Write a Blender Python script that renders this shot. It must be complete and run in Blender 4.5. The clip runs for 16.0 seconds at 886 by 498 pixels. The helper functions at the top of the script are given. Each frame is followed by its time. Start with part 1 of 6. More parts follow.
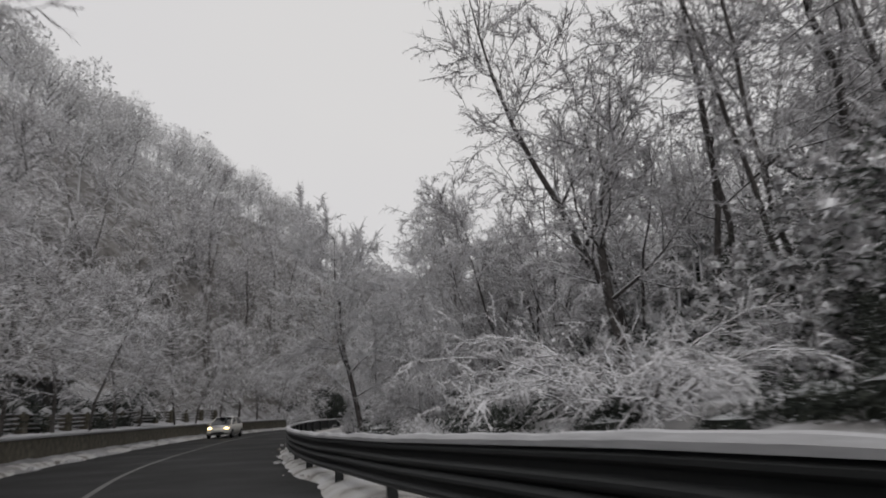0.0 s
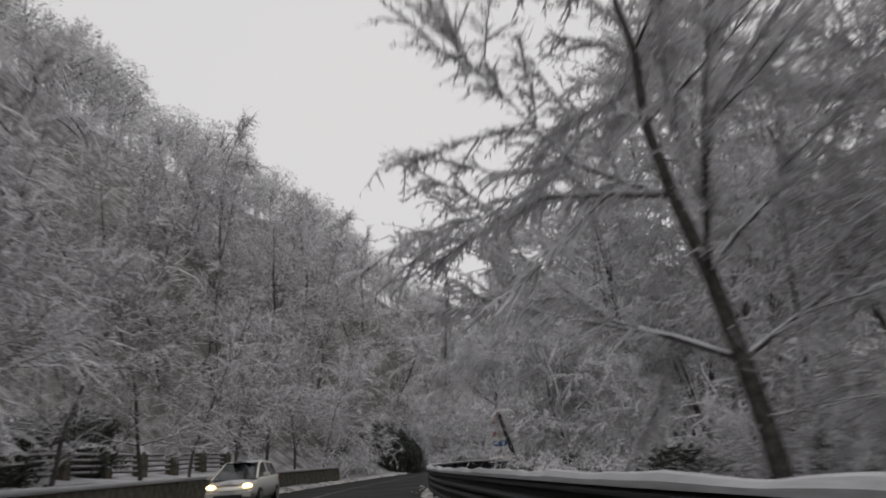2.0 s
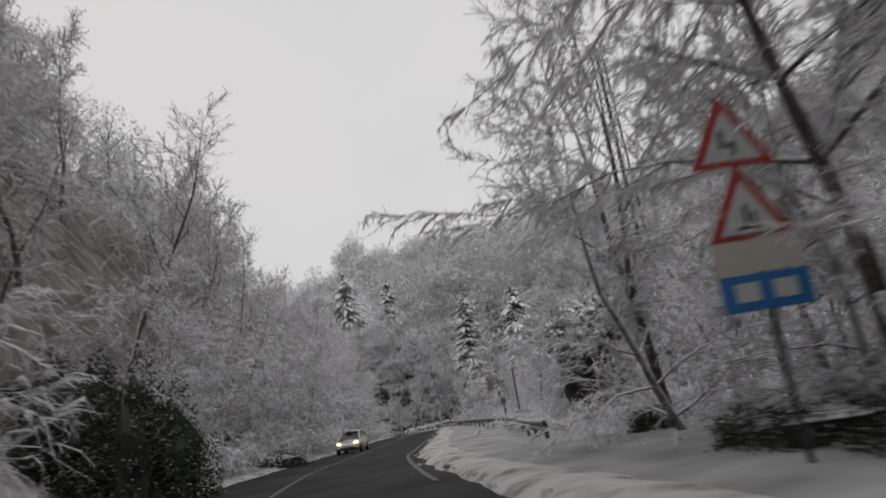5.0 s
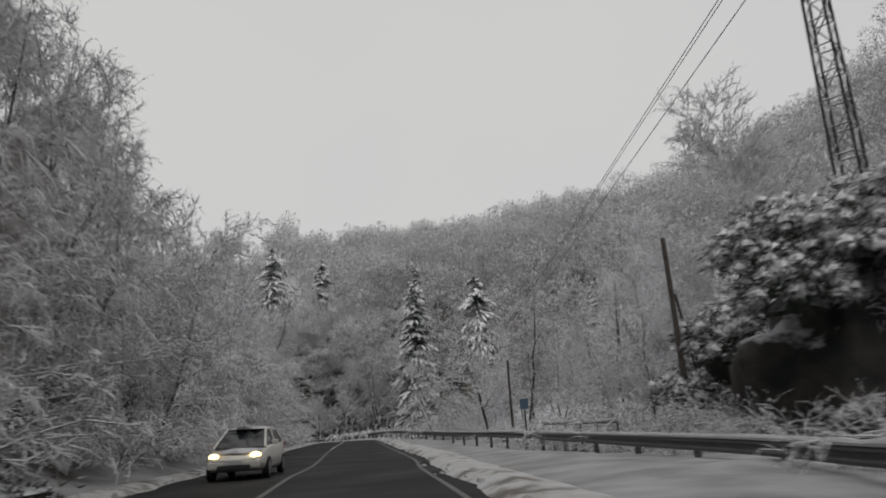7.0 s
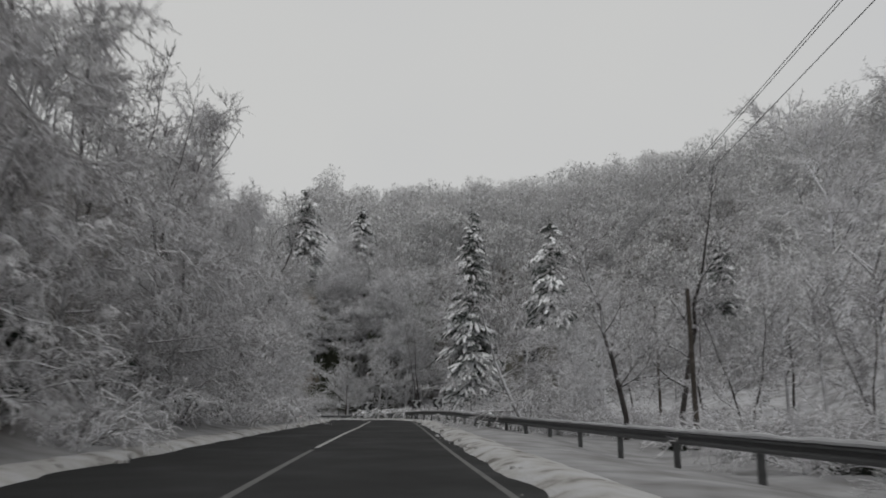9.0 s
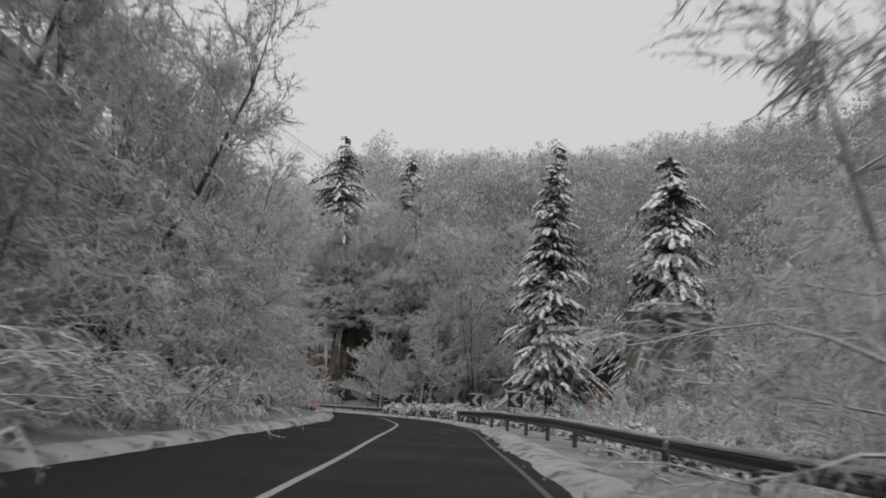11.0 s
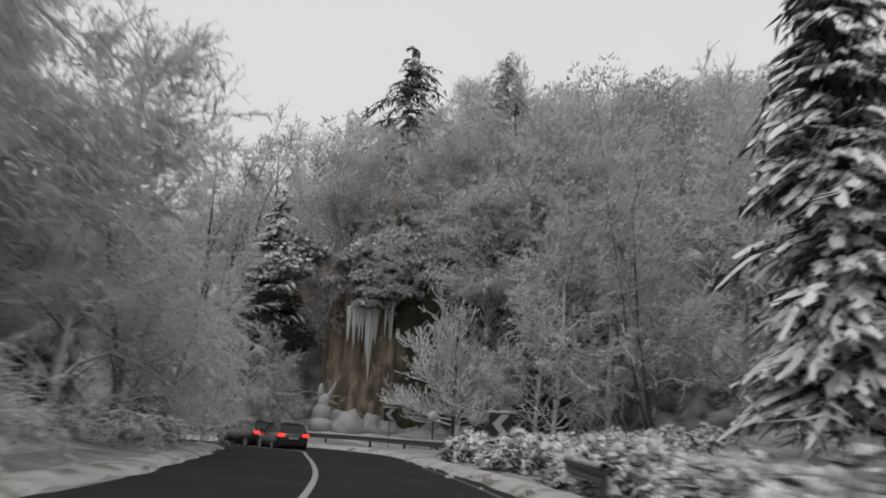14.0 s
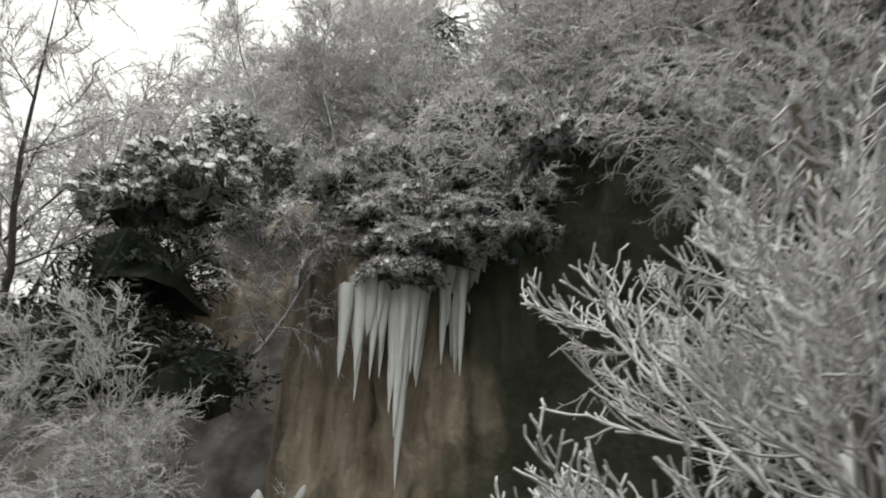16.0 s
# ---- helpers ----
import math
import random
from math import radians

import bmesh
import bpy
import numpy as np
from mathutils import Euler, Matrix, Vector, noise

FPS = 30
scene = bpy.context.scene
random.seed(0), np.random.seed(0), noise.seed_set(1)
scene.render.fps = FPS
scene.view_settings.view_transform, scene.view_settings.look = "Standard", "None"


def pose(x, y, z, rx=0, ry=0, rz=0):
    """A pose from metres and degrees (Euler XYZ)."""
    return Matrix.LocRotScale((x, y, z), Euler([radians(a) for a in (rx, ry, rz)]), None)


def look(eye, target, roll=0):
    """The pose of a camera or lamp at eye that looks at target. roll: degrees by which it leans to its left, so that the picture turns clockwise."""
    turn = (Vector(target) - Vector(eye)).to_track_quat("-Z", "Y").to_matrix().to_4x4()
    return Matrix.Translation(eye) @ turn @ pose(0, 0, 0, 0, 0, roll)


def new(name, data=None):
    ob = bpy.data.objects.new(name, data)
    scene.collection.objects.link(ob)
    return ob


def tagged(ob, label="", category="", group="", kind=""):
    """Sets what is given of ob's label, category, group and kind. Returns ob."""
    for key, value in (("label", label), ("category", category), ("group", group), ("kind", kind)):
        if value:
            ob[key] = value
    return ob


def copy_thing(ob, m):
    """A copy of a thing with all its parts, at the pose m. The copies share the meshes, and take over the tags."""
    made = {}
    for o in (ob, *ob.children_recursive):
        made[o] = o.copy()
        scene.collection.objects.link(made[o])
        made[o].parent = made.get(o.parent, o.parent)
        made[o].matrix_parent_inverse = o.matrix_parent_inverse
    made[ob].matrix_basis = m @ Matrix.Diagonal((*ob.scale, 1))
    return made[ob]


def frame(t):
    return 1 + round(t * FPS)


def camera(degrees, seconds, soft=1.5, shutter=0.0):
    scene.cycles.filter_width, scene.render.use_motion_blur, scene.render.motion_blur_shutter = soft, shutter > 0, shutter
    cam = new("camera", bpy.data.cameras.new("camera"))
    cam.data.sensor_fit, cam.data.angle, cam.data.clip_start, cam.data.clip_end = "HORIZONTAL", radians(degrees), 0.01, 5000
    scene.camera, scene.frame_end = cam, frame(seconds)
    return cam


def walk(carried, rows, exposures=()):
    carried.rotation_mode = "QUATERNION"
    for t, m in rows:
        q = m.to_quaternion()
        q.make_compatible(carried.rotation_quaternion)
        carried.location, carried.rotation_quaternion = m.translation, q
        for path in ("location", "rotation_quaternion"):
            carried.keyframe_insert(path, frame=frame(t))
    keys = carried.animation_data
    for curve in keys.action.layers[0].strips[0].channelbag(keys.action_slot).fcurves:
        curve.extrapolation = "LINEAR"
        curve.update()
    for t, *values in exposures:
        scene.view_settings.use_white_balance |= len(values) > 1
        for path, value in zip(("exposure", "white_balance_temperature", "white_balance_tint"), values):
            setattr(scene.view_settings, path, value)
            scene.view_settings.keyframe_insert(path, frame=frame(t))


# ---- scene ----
cam = camera(62.98, 16.0, soft=1.8, shutter=0.35)
PATH = [
    (0.0, 0.00, -0.00, 1.46, -0.22, 12.45, -2.54),
    (0.5, -2.29, 7.06, 1.39, -2.93, 14.39, -2.83),
    (1.0, -4.65, 13.85, 1.31, -3.70, 14.78, -2.71),
    (1.5, -6.81, 20.96, 1.25, 1.89, 15.73, -2.93),
    (2.0, -8.47, 28.27, 1.23, 0.85, 16.12, -3.89),
    (2.5, -9.87, 36.18, 1.26, -3.89, 15.51, -8.89),
    (3.0, -11.22, 44.19, 1.29, -8.12, 15.72, -9.24),
    (3.5, -12.06, 51.89, 1.29, -9.82, 15.37, -10.11),
    (4.0, -12.40, 59.50, 1.27, -12.55, 14.73, -9.64),
    (4.5, -12.10, 67.25, 1.23, -15.90, 13.41, -10.86),
    (7.0, -7.06, 104.15, 1.29, -22.62, 13.66, -3.80),
    (7.5, -5.09, 111.27, 1.27, -22.80, 13.55, -3.90),
    (8.0, -3.09, 118.37, 1.27, -22.57, 13.25, -2.92),
    (8.5, -1.10, 125.56, 1.28, -20.15, 13.19, 1.42),
    (9.0, 1.09, 132.69, 1.28, -18.80, 12.38, 0.28),
    (11.5, 10.87, 169.25, 1.42, -13.68, 11.89, 4.66),
    (12.0, 13.11, 177.22, 1.38, -13.47, 12.15, 5.05),
    (12.5, 15.18, 185.13, 1.34, -13.71, 12.58, 3.45),
    (13.0, 17.01, 192.77, 1.32, -12.29, 12.95, 3.68),
    (13.5, 18.49, 200.11, 1.27, -8.69, 13.05, 4.28),
    (14.0, 19.92, 207.27, 1.18, -5.61, 13.44, 3.62),
    (14.5, 20.04, 224.52, 1.03, -6.36, 16.31, 3.52),
    (15.0, 19.53, 234.94, 1.35, -6.71, 19.16, 3.14),
    (15.5, 18.97, 242.17, 1.58, -6.50, 21.66, 2.64),
    (16.0, 18.50, 247.70, 1.25, -7.44, 26.08, 3.10),
]
walk(cam, [(t, pose(x, y, z, 90 + pitch, 0, yaw) @ pose(0, 0, 0, 0, 0, roll)) for t, x, y, z, yaw, pitch, roll in PATH],
     exposures=[(0.0, -0.04, 6500, 10), (1.5, 0.0, 6500, 10), (4.5, -0.02, 6500, 10), (7.0, -0.2, 6500, 8), (9.0, -0.28, 6450, 7), (11.5, -0.08, 6450, 9), (12.5, -0.05, 6450, 9), (14.0, 0.05, 6550, 8), (14.5, 0.22, 6600, 7), (15.2, 0.54, 6700, 6), (16.0, 0.78, 6800, 4)])

# ---- world, sun ----
world = bpy.data.worlds.new("overcast_sky")
scene.world = world
world.use_nodes = True
wn, wl = world.node_tree.nodes, world.node_tree.links
sky = wn.new("ShaderNodeTexSky")
sky.sky_type, sky.sun_disc = "NISHITA", False
sky.sun_elevation, sky.sun_rotation = radians(72), radians(200)
sky.dust_density, sky.air_density = 4.0, 1.0
grey = wn.new("ShaderNodeHueSaturation")
grey.inputs["Saturation"].default_value = 0.12
wl.new(sky.outputs[0], grey.inputs["Color"])
cloud = wn.new("ShaderNodeMix")
cloud.data_type = "RGBA"
cloud.inputs[0].default_value = 0.93
cloud.inputs[7].default_value = (7.2, 7.1, 7.13, 1)
wl.new(grey.outputs[0], cloud.inputs[6])
w_co = wn.new("ShaderNodeTexCoord")
w_t = wn.new("ShaderNodeTexNoise")
w_t.inputs["Scale"].default_value, w_t.inputs["Detail"].default_value = 1.7, 3.0
wl.new(w_co.outputs["Generated"], w_t.inputs["Vector"])
w_r = wn.new("ShaderNodeValToRGB")
w_r.color_ramp.elements[0].position, w_r.color_ramp.elements[1].position = 0.35, 0.65
w_r.color_ramp.elements[0].color, w_r.color_ramp.elements[1].color = (0.95, 0.945, 0.96, 1), (1.0, 0.99, 0.98, 1)
wl.new(w_t.outputs[0], w_r.inputs[0])
w_m = wn.new("ShaderNodeMix")
w_m.data_type, w_m.blend_type = "RGBA", "MULTIPLY"
w_m.inputs[0].default_value = 1.0
w_m.inputs[7].default_value = (7.35, 7.3, 7.35, 1)
wl.new(w_r.outputs[0], w_m.inputs[6])
wl.new(w_m.outputs[2], cloud.inputs[7])
wl.new(cloud.outputs[2], wn["Background"].inputs[0])
wn["Background"].inputs[1].default_value = 0.1
sun = new("sun", bpy.data.lights.new("sun", "SUN"))
sun.data.energy, sun.data.angle, sun.data.color = 0.8, radians(50), (1.0, 0.98, 0.95)
sun.matrix_basis = look((0, 0, 0), (0.1, 0.29, -0.95))


# ---- materials ----
def material(name):
    m = bpy.data.materials.new(name)
    m.use_nodes = True
    n, l = m.node_tree.nodes, m.node_tree.links
    return m, n, l, n["Principled BSDF"]


def noise_tex(n, l, scale, detail=4.0, coord=None):
    t = n.new("ShaderNodeTexNoise")
    t.inputs["Scale"].default_value, t.inputs["Detail"].default_value = scale, detail
    if coord:
        l.new(coord, t.inputs["Vector"])
    return t


def ramp(n, l, source, stops):
    r = n.new("ShaderNodeValToRGB")
    e = r.color_ramp.elements
    while len(e) < len(stops):
        e.new(0.5)
    for k, (at, c) in zip(e, stops):
        k.position, k.color = at, (*c, 1) if len(c) == 3 else (c[0], c[0], c[0], 1)
    l.new(source, r.inputs[0])
    return r


def mix(n, l, fac, a, b):
    x = n.new("ShaderNodeMix")
    x.data_type = "RGBA"
    for i, v in ((0, fac), (6, a), (7, b)):
        if isinstance(v, (int, float)):
            x.inputs[i].default_value = v
        elif isinstance(v, tuple):
            x.inputs[i].default_value = (*v, 1)
        else:
            l.new(v, x.inputs[i])
    return x.outputs[2]


def bump(n, l, b, height, strength, distance):
    k = n.new("ShaderNodeBump")
    k.inputs["Strength"].default_value, k.inputs["Distance"].default_value = strength, distance
    l.new(height, k.inputs["Height"])
    l.new(k.outputs[0], b.inputs["Normal"])


def up_fac(n, l, low, high, wobble=0.35, scale=3.0):
    """How much a surface looks upwards, broken up by noise: snow lies there."""
    g = n.new("ShaderNodeNewGeometry")
    s = n.new("ShaderNodeSeparateXYZ")
    l.new(g.outputs["Normal"], s.inputs[0])
    co = n.new("ShaderNodeTexCoord")
    t = noise_tex(n, l, scale, 3.0, co.outputs["Object"])
    a = n.new("ShaderNodeMath")
    a.operation = "MULTIPLY_ADD"
    l.new(t.outputs[0], a.inputs[0])
    a.inputs[1].default_value = wobble * 2
    l.new(s.outputs["Z"], a.inputs[2])
    m = n.new("ShaderNodeMapRange")
    l.new(a.outputs[0], m.inputs[0])
    m.inputs[1].default_value, m.inputs[2].default_value = low + wobble, high + wobble
    return m.outputs[0]


def snowy(name, base_a, base_b, snow=(0.8, 0.81, 0.84), low=0.0, high=0.45, grain=6.0, rough=0.9, relief=0.0, wobble=0.35, scale=3.0, thin=0.0):
    """A dry base of two tones, with snow where it looks up."""
    m, n, l, b = material(name)
    co = n.new("ShaderNodeTexCoord")
    t = noise_tex(n, l, grain, 6.0, co.outputs["Object"])
    base = mix(n, l, ramp(n, l, t.outputs[0], [(0.35, (0,)), (0.65, (1,))]).outputs[0], base_a, base_b)
    col = mix(n, l, up_fac(n, l, low, high, wobble, scale), base, snow)
    info = n.new("ShaderNodeObjectInfo")
    hs = n.new("ShaderNodeHueSaturation")
    v = n.new("ShaderNodeMapRange")
    l.new(info.outputs["Random"], v.inputs[0])
    v.inputs[3].default_value, v.inputs[4].default_value = 0.9, 1.08
    l.new(v.outputs[0], hs.inputs["Value"])
    l.new(col, hs.inputs["Color"])
    l.new(hs.outputs[0], b.inputs["Base Color"])
    b.inputs["Roughness"].default_value = rough
    if relief:
        bump(n, l, b, t.outputs[0], 0.8, relief)
    if thin:
        # rime lets light through
        tr, ms = n.new("ShaderNodeBsdfTranslucent"), n.new("ShaderNodeMixShader")
        l.new(hs.outputs[0], tr.inputs["Color"])
        ms.inputs[0].default_value = thin
        l.new(b.outputs[0], ms.inputs[1])
        l.new(tr.outputs[0], ms.inputs[2])
        l.new(ms.outputs[0], n["Material Output"].inputs[0])
    return m


def plain(name, color, rough=0.6, metal=0.0, vary=0.15, grain=8.0, coat=0.0):
    m, n, l, b = material(name)
    co = n.new("ShaderNodeTexCoord")
    t = noise_tex(n, l, grain, 5.0, co.outputs["Object"])
    dark = tuple(c * (1 - vary) for c in color)
    light = tuple(min(1, c * (1 + vary)) for c in color)
    l.new(mix(n, l, t.outputs[0], dark, light), b.inputs["Base Color"])
    b.inputs["Roughness"].default_value, b.inputs["Metallic"].default_value = rough, metal
    b.inputs["Coat Weight"].default_value = coat
    return m


BARK = snowy("bark_with_snow", (0.045, 0.04, 0.038), (0.11, 0.1, 0.095), low=0.22, high=0.7, grain=9.0, relief=0.02)
TWIG = snowy("frosted_twigs", (0.33, 0.32, 0.324), (0.54, 0.53, 0.535), snow=(0.8, 0.795, 0.815), low=-0.2, high=0.7, grain=0.8, thin=0.45)
SPRAY = snowy("snow_laden_sprays", (0.42, 0.408, 0.412), (0.62, 0.607, 0.612), snow=(0.88, 0.875, 0.895), low=-0.45, high=0.25, grain=1.2, thin=0.42, wobble=0.2)
PAD = snowy("snow_pads_on_boughs", (0.5, 0.5, 0.51), (0.68, 0.68, 0.7), snow=(0.86, 0.86, 0.88), low=-0.3, high=0.4, grain=3.0, relief=0.03)
RIME = snowy("snow_crusted_branches", (0.1, 0.095, 0.09), (0.3, 0.29, 0.29), snow=(0.82, 0.82, 0.85), low=-0.3, high=0.35, grain=4.0)
NEEDLE = snowy("needles_with_frost", (0.028, 0.04, 0.032), (0.09, 0.11, 0.092), snow=(0.6, 0.61, 0.62), low=0.25, high=0.9, grain=1.5)
WOODS = snowy("frosted_woods", (0.36, 0.357, 0.357), (0.62, 0.612, 0.615), snow=(0.86, 0.86, 0.87), low=-0.3, high=0.8, grain=0.16, thin=0.5, wobble=0.15, scale=0.5)
HOAR = snowy("thick_hoar_frost", (0.5, 0.49, 0.49), (0.72, 0.71, 0.715), snow=(0.88, 0.88, 0.9), low=-0.5, high=0.35, grain=0.8, thin=0.55)
# shade put into a leaf colour: near black, with hardly any snow
SHADE_LEAF = snowy("shade_black_leaves", (0.008, 0.013, 0.01), (0.035, 0.04, 0.03), low=0.8, high=1.2, grain=2.0)
SNOW_LIMB = snowy("limbs_under_thick_snow", (0.3, 0.29, 0.285), (0.5, 0.49, 0.49), snow=(0.88, 0.88, 0.9), low=-0.6, high=0.05, grain=4.0)
LEAF = snowy("evergreen_leaves_with_frost", (0.016, 0.024, 0.018), (0.08, 0.09, 0.07), snow=(0.55, 0.55, 0.57), low=0.3, high=0.95, grain=2.0)
SNOW, sn, sl, sb = material("snow")
s_co = sn.new("ShaderNodeTexCoord")
s_t = noise_tex(sn, sl, 0.9, 7.0, s_co.outputs["Object"])
s_f = noise_tex(sn, sl, 14.0, 4.0, s_co.outputs["Object"])
sl.new(mix(sn, sl, s_t.outputs[0], (0.32, 0.32, 0.33), (0.52, 0.52, 0.54)), sb.inputs["Base Color"])
sb.inputs["Roughness"].default_value = 0.75
bump(sn, sl, sb, s_f.outputs[0], 0.5, 0.05)
DIRTY, dn, dl, db = material("ploughed_dirty_snow")
d_co = dn.new("ShaderNodeTexCoord")
d_t = noise_tex(dn, dl, 1.3, 8.0, d_co.outputs["Object"])
d_f = noise_tex(dn, dl, 9.0, 5.0, d_co.outputs["Object"])
dl.new(ramp(dn, dl, d_t.outputs[0], [(0.34, (0.13, 0.12, 0.11)), (0.46, (0.38, 0.37, 0.36)), (0.62, (0.46, 0.46, 0.47))]).outputs[0], db.inputs["Base Color"])
db.inputs["Roughness"].default_value = 0.8
bump(dn, dl, db, d_f.outputs[0], 0.8, 0.06)

# ---- the lane that the road follows, and the lie of the land ----
LANE = [(42, -120), (22, -64), (9, -28), (0, 0), (-2.3, 7.1), (-4.6, 13.9), (-6.8, 21), (-8.5, 28.3), (-9.9, 36.2), (-11.2, 44.2), (-12.1, 51.9),
        (-12.4, 59.5), (-12.1, 67.3), (-11.0, 78), (-9.4, 91), (-7.06, 104.2), (-5.1, 111.3), (-3.1, 118.4), (-1.1, 125.6), (1.1, 132.7), (5.9, 151),
        (10.9, 169.3), (13.1, 177.2), (15.2, 185.1), (17.3, 192.8), (19.1, 200.1), (20.2, 207.5), (20.9, 213), (21.2, 219), (21.1, 226), (20.6, 233), (19.9, 240)]
LANE += [(5 + 15 * math.cos(a), 240 + 15 * math.sin(a)) for a in np.radians(np.arange(14, 91, 9))]
LANE += [(-8, 258.5), (-25, 263), (-60, 278), (-110, 310)]


def resample(points, step):
    p = np.array(points, float)
    s = np.r_[0, np.cumsum(np.hypot(*np.diff(p, axis=0).T))]
    # a smooth curve through the corners
    fine = []
    for i in range(len(p) - 1):
        a, b, c, d = p[max(i - 1, 0)], p[i], p[i + 1], p[min(i + 2, len(p) - 1)]
        for u in np.linspace(0, 1, 12, endpoint=False):
            fine.append(0.5 * (2 * b + (c - a) * u + (2 * a - 5 * b + 4 * c - d) * u * u + (3 * b - a - 3 * c + d) * u ** 3))
    fine = np.array(fine + [p[-1]])
    s = np.r_[0, np.cumsum(np.hypot(*np.diff(fine, axis=0).T))]
    at = np.arange(0, s[-1], step)
    return np.stack([np.interp(at, s, fine[:, 0]), np.interp(at, s, fine[:, 1])], 1), at


LP, LS = resample(LANE, 1.0)
LT = np.gradient(LP, axis=0)
LT /= np.linalg.norm(LT, axis=1)[:, None]
LN = np.stack([LT[:, 1], -LT[:, 0]], 1)
S0 = LS[np.argmin(np.hypot(*LP.T))]


def grade(s):
    """The road's height along the lane."""
    return np.interp(s - S0, [0, 170, 205, 222, 240, 265, 290], [0.05, 0.1, 0.0, -0.15, -0.45, -0.9, -1.1])


def beside(x, y):
    """For places: metres along the lane, and metres to its right."""
    x, y = np.atleast_1d(x).astype(float), np.atleast_1d(y).astype(float)
    s, o = np.empty(len(x)), np.empty(len(x))
    for i in range(0, len(x), 4000):
        d = np.stack([x[i:i + 4000, None] - LP[None, :, 0], y[i:i + 4000, None] - LP[None, :, 1]], 2)
        q = (d ** 2).sum(2)
        k = q.argmin(1)
        dd = d[np.arange(len(k)), k]
        side = (dd * LN[k]).sum(1)
        s[i:i + 4000], o[i:i + 4000] = LS[k] + (dd * LT[k]).sum(1), np.sign(side) * np.sqrt(q[np.arange(len(k)), k])
    return s, o


LEFT_O = np.array([5.6, 6.4, 8, 11, 16, 22, 40, 80, 200, 900])
LEFT = [(-60, [0, .2, 1.0, 1.1, 2.5, 11, 28, 56, 100, 120]), (50, [0, .2, 1.0, 1.1, 3.5, 14, 34, 60, 100, 120]), (70, [0, .2, .8, 1.6, 8, 18, 36, 62, 100, 120]), (85, [0, .15, .4, 3, 12, 22, 40, 64, 100, 120]),
        (150, [0, .15, .5, 3, 12, 22, 40, 64, 100, 120]), (185, [0, .15, .25, 1.0, 9, 18, 35, 60, 100, 120]), (230, [0, .15, .25, .8, 7, 15, 26, 44, 80, 120]), (300, [0, .2, .4, 1.5, 5, 9, 20, 40, 80, 120])]
RIGHT_O = np.array([2.0, 3.0, 5, 9, 14, 20, 30, 45, 70, 110, 160, 260, 900])
RIGHT = [(-60, [0, .1, .2, .4, 1, 2.5, 8, 18, 36, 58, 80, 95, 120]), (70, [0, .1, .2, .4, 1, 2.5, 8, 18, 36, 58, 80, 95, 120]),
         (100, [0, .1, .12, -.2, .5, 2, 5, 10, 26, 56, 84, 100, 120]), (150, [0, .1, .12, -.4, -.6, 0, 3, 8, 22, 54, 88, 107, 122]),
         (225, [0, .1, .2, 0, .2, .5, 1, 3, 18, 52, 94, 116, 130]), (247, [0, .1, .2, .1, .3, .6, 1.5, 5, 20, 49, 82, 103, 115]), (260, [0, .1, .2, .1, .3, 1.5, 20, 29, 40, 57, 75, 95, 106]),
         (271, [0, .1, .2, .2, .5, 1.5, 20, 30, 40, 56, 72, 90, 100]), (278, [0, .1, .2, .3, .8, 2, 13, 17, 22, 38, 64, 86, 96]), (330, [0, .1, .2, .5, 2, 4, 8, 11, 18, 36, 64, 86, 96])]


def lie(x, y):
    """The ground's height."""
    s, o = beside(x, y)
    st = s - S0
    z = grade(s)
    for sign, os, table in ((-1, LEFT_O, LEFT), (1, RIGHT_O, RIGHT)):
        keys = [k for k, _ in table]
        here = sign * o > 0
        if here.any():
            v = np.stack([np.interp(sign * o[here], os, row) for _, row in table], 1)
            f = np.clip(np.interp(st[here], keys, np.arange(len(keys))), 0, len(keys) - 1.001)
            i = f.astype(int)
            u = f - i
            u = u * u * (3 - 2 * u)
            r = np.arange(len(i))
            z[here] += v[r, i] * (1 - u) + v[r, i + 1] * u
    away = np.maximum(np.where(o > 0, o - 2.6, -o - 6.2), 0)
    rough = np.array([noise.fractal((a * 0.06, b * 0.06, 0.3), 1.0, 2.0, 4) for a, b in zip(np.atleast_1d(x), np.atleast_1d(y))])
    z += rough * np.minimum(away * 0.07, 3.0)
    fine = np.array([noise.noise((a * 0.9, b * 0.9, 7.0)) for a, b in zip(np.atleast_1d(x), np.atleast_1d(y))])
    z += fine * np.minimum(away * 0.25, 0.07) - 0.06 * (away <= 0)
    return z


# ---- mesh helpers ----
def mesh_of(name, verts, faces, mats, index=None, smooth=False):
    """A mesh from arrays; faces of three or four corners."""
    me = bpy.data.meshes.new(name)
    v = np.asarray(verts, np.float32)
    f = np.asarray(faces, np.int32)
    me.vertices.add(len(v))
    me.vertices.foreach_set("co", v.ravel())
    me.loops.add(f.size)
    me.loops.foreach_set("vertex_index", f.ravel())
    me.polygons.add(len(f))
    me.polygons.foreach_set("loop_start", np.arange(0, f.size, f.shape[1], dtype=np.int32))
    for m in mats:
        me.materials.append(m)
    if index is not None:
        me.polygons.foreach_set("material_index", np.asarray(index, np.int32))
    me.polygons.foreach_set("use_smooth", np.full(len(f), smooth))
    me.update(calc_edges=True)
    me.validate()
    return me


def child(name, me, parent, label=""):
    ob = new(name, me)
    ob.parent = parent
    if label:
        ob["label"] = label
    return ob


def from_bm(name, bm, mats, smooth=False):
    me = bpy.data.meshes.new(name)
    bmesh.ops.recalc_face_normals(bm, faces=bm.faces)
    for f in bm.faces:
        f.smooth = smooth
    bm.to_mesh(me)
    bm.free()
    for m in mats if isinstance(mats, (list, tuple)) else [mats]:
        me.materials.append(m)
    return me


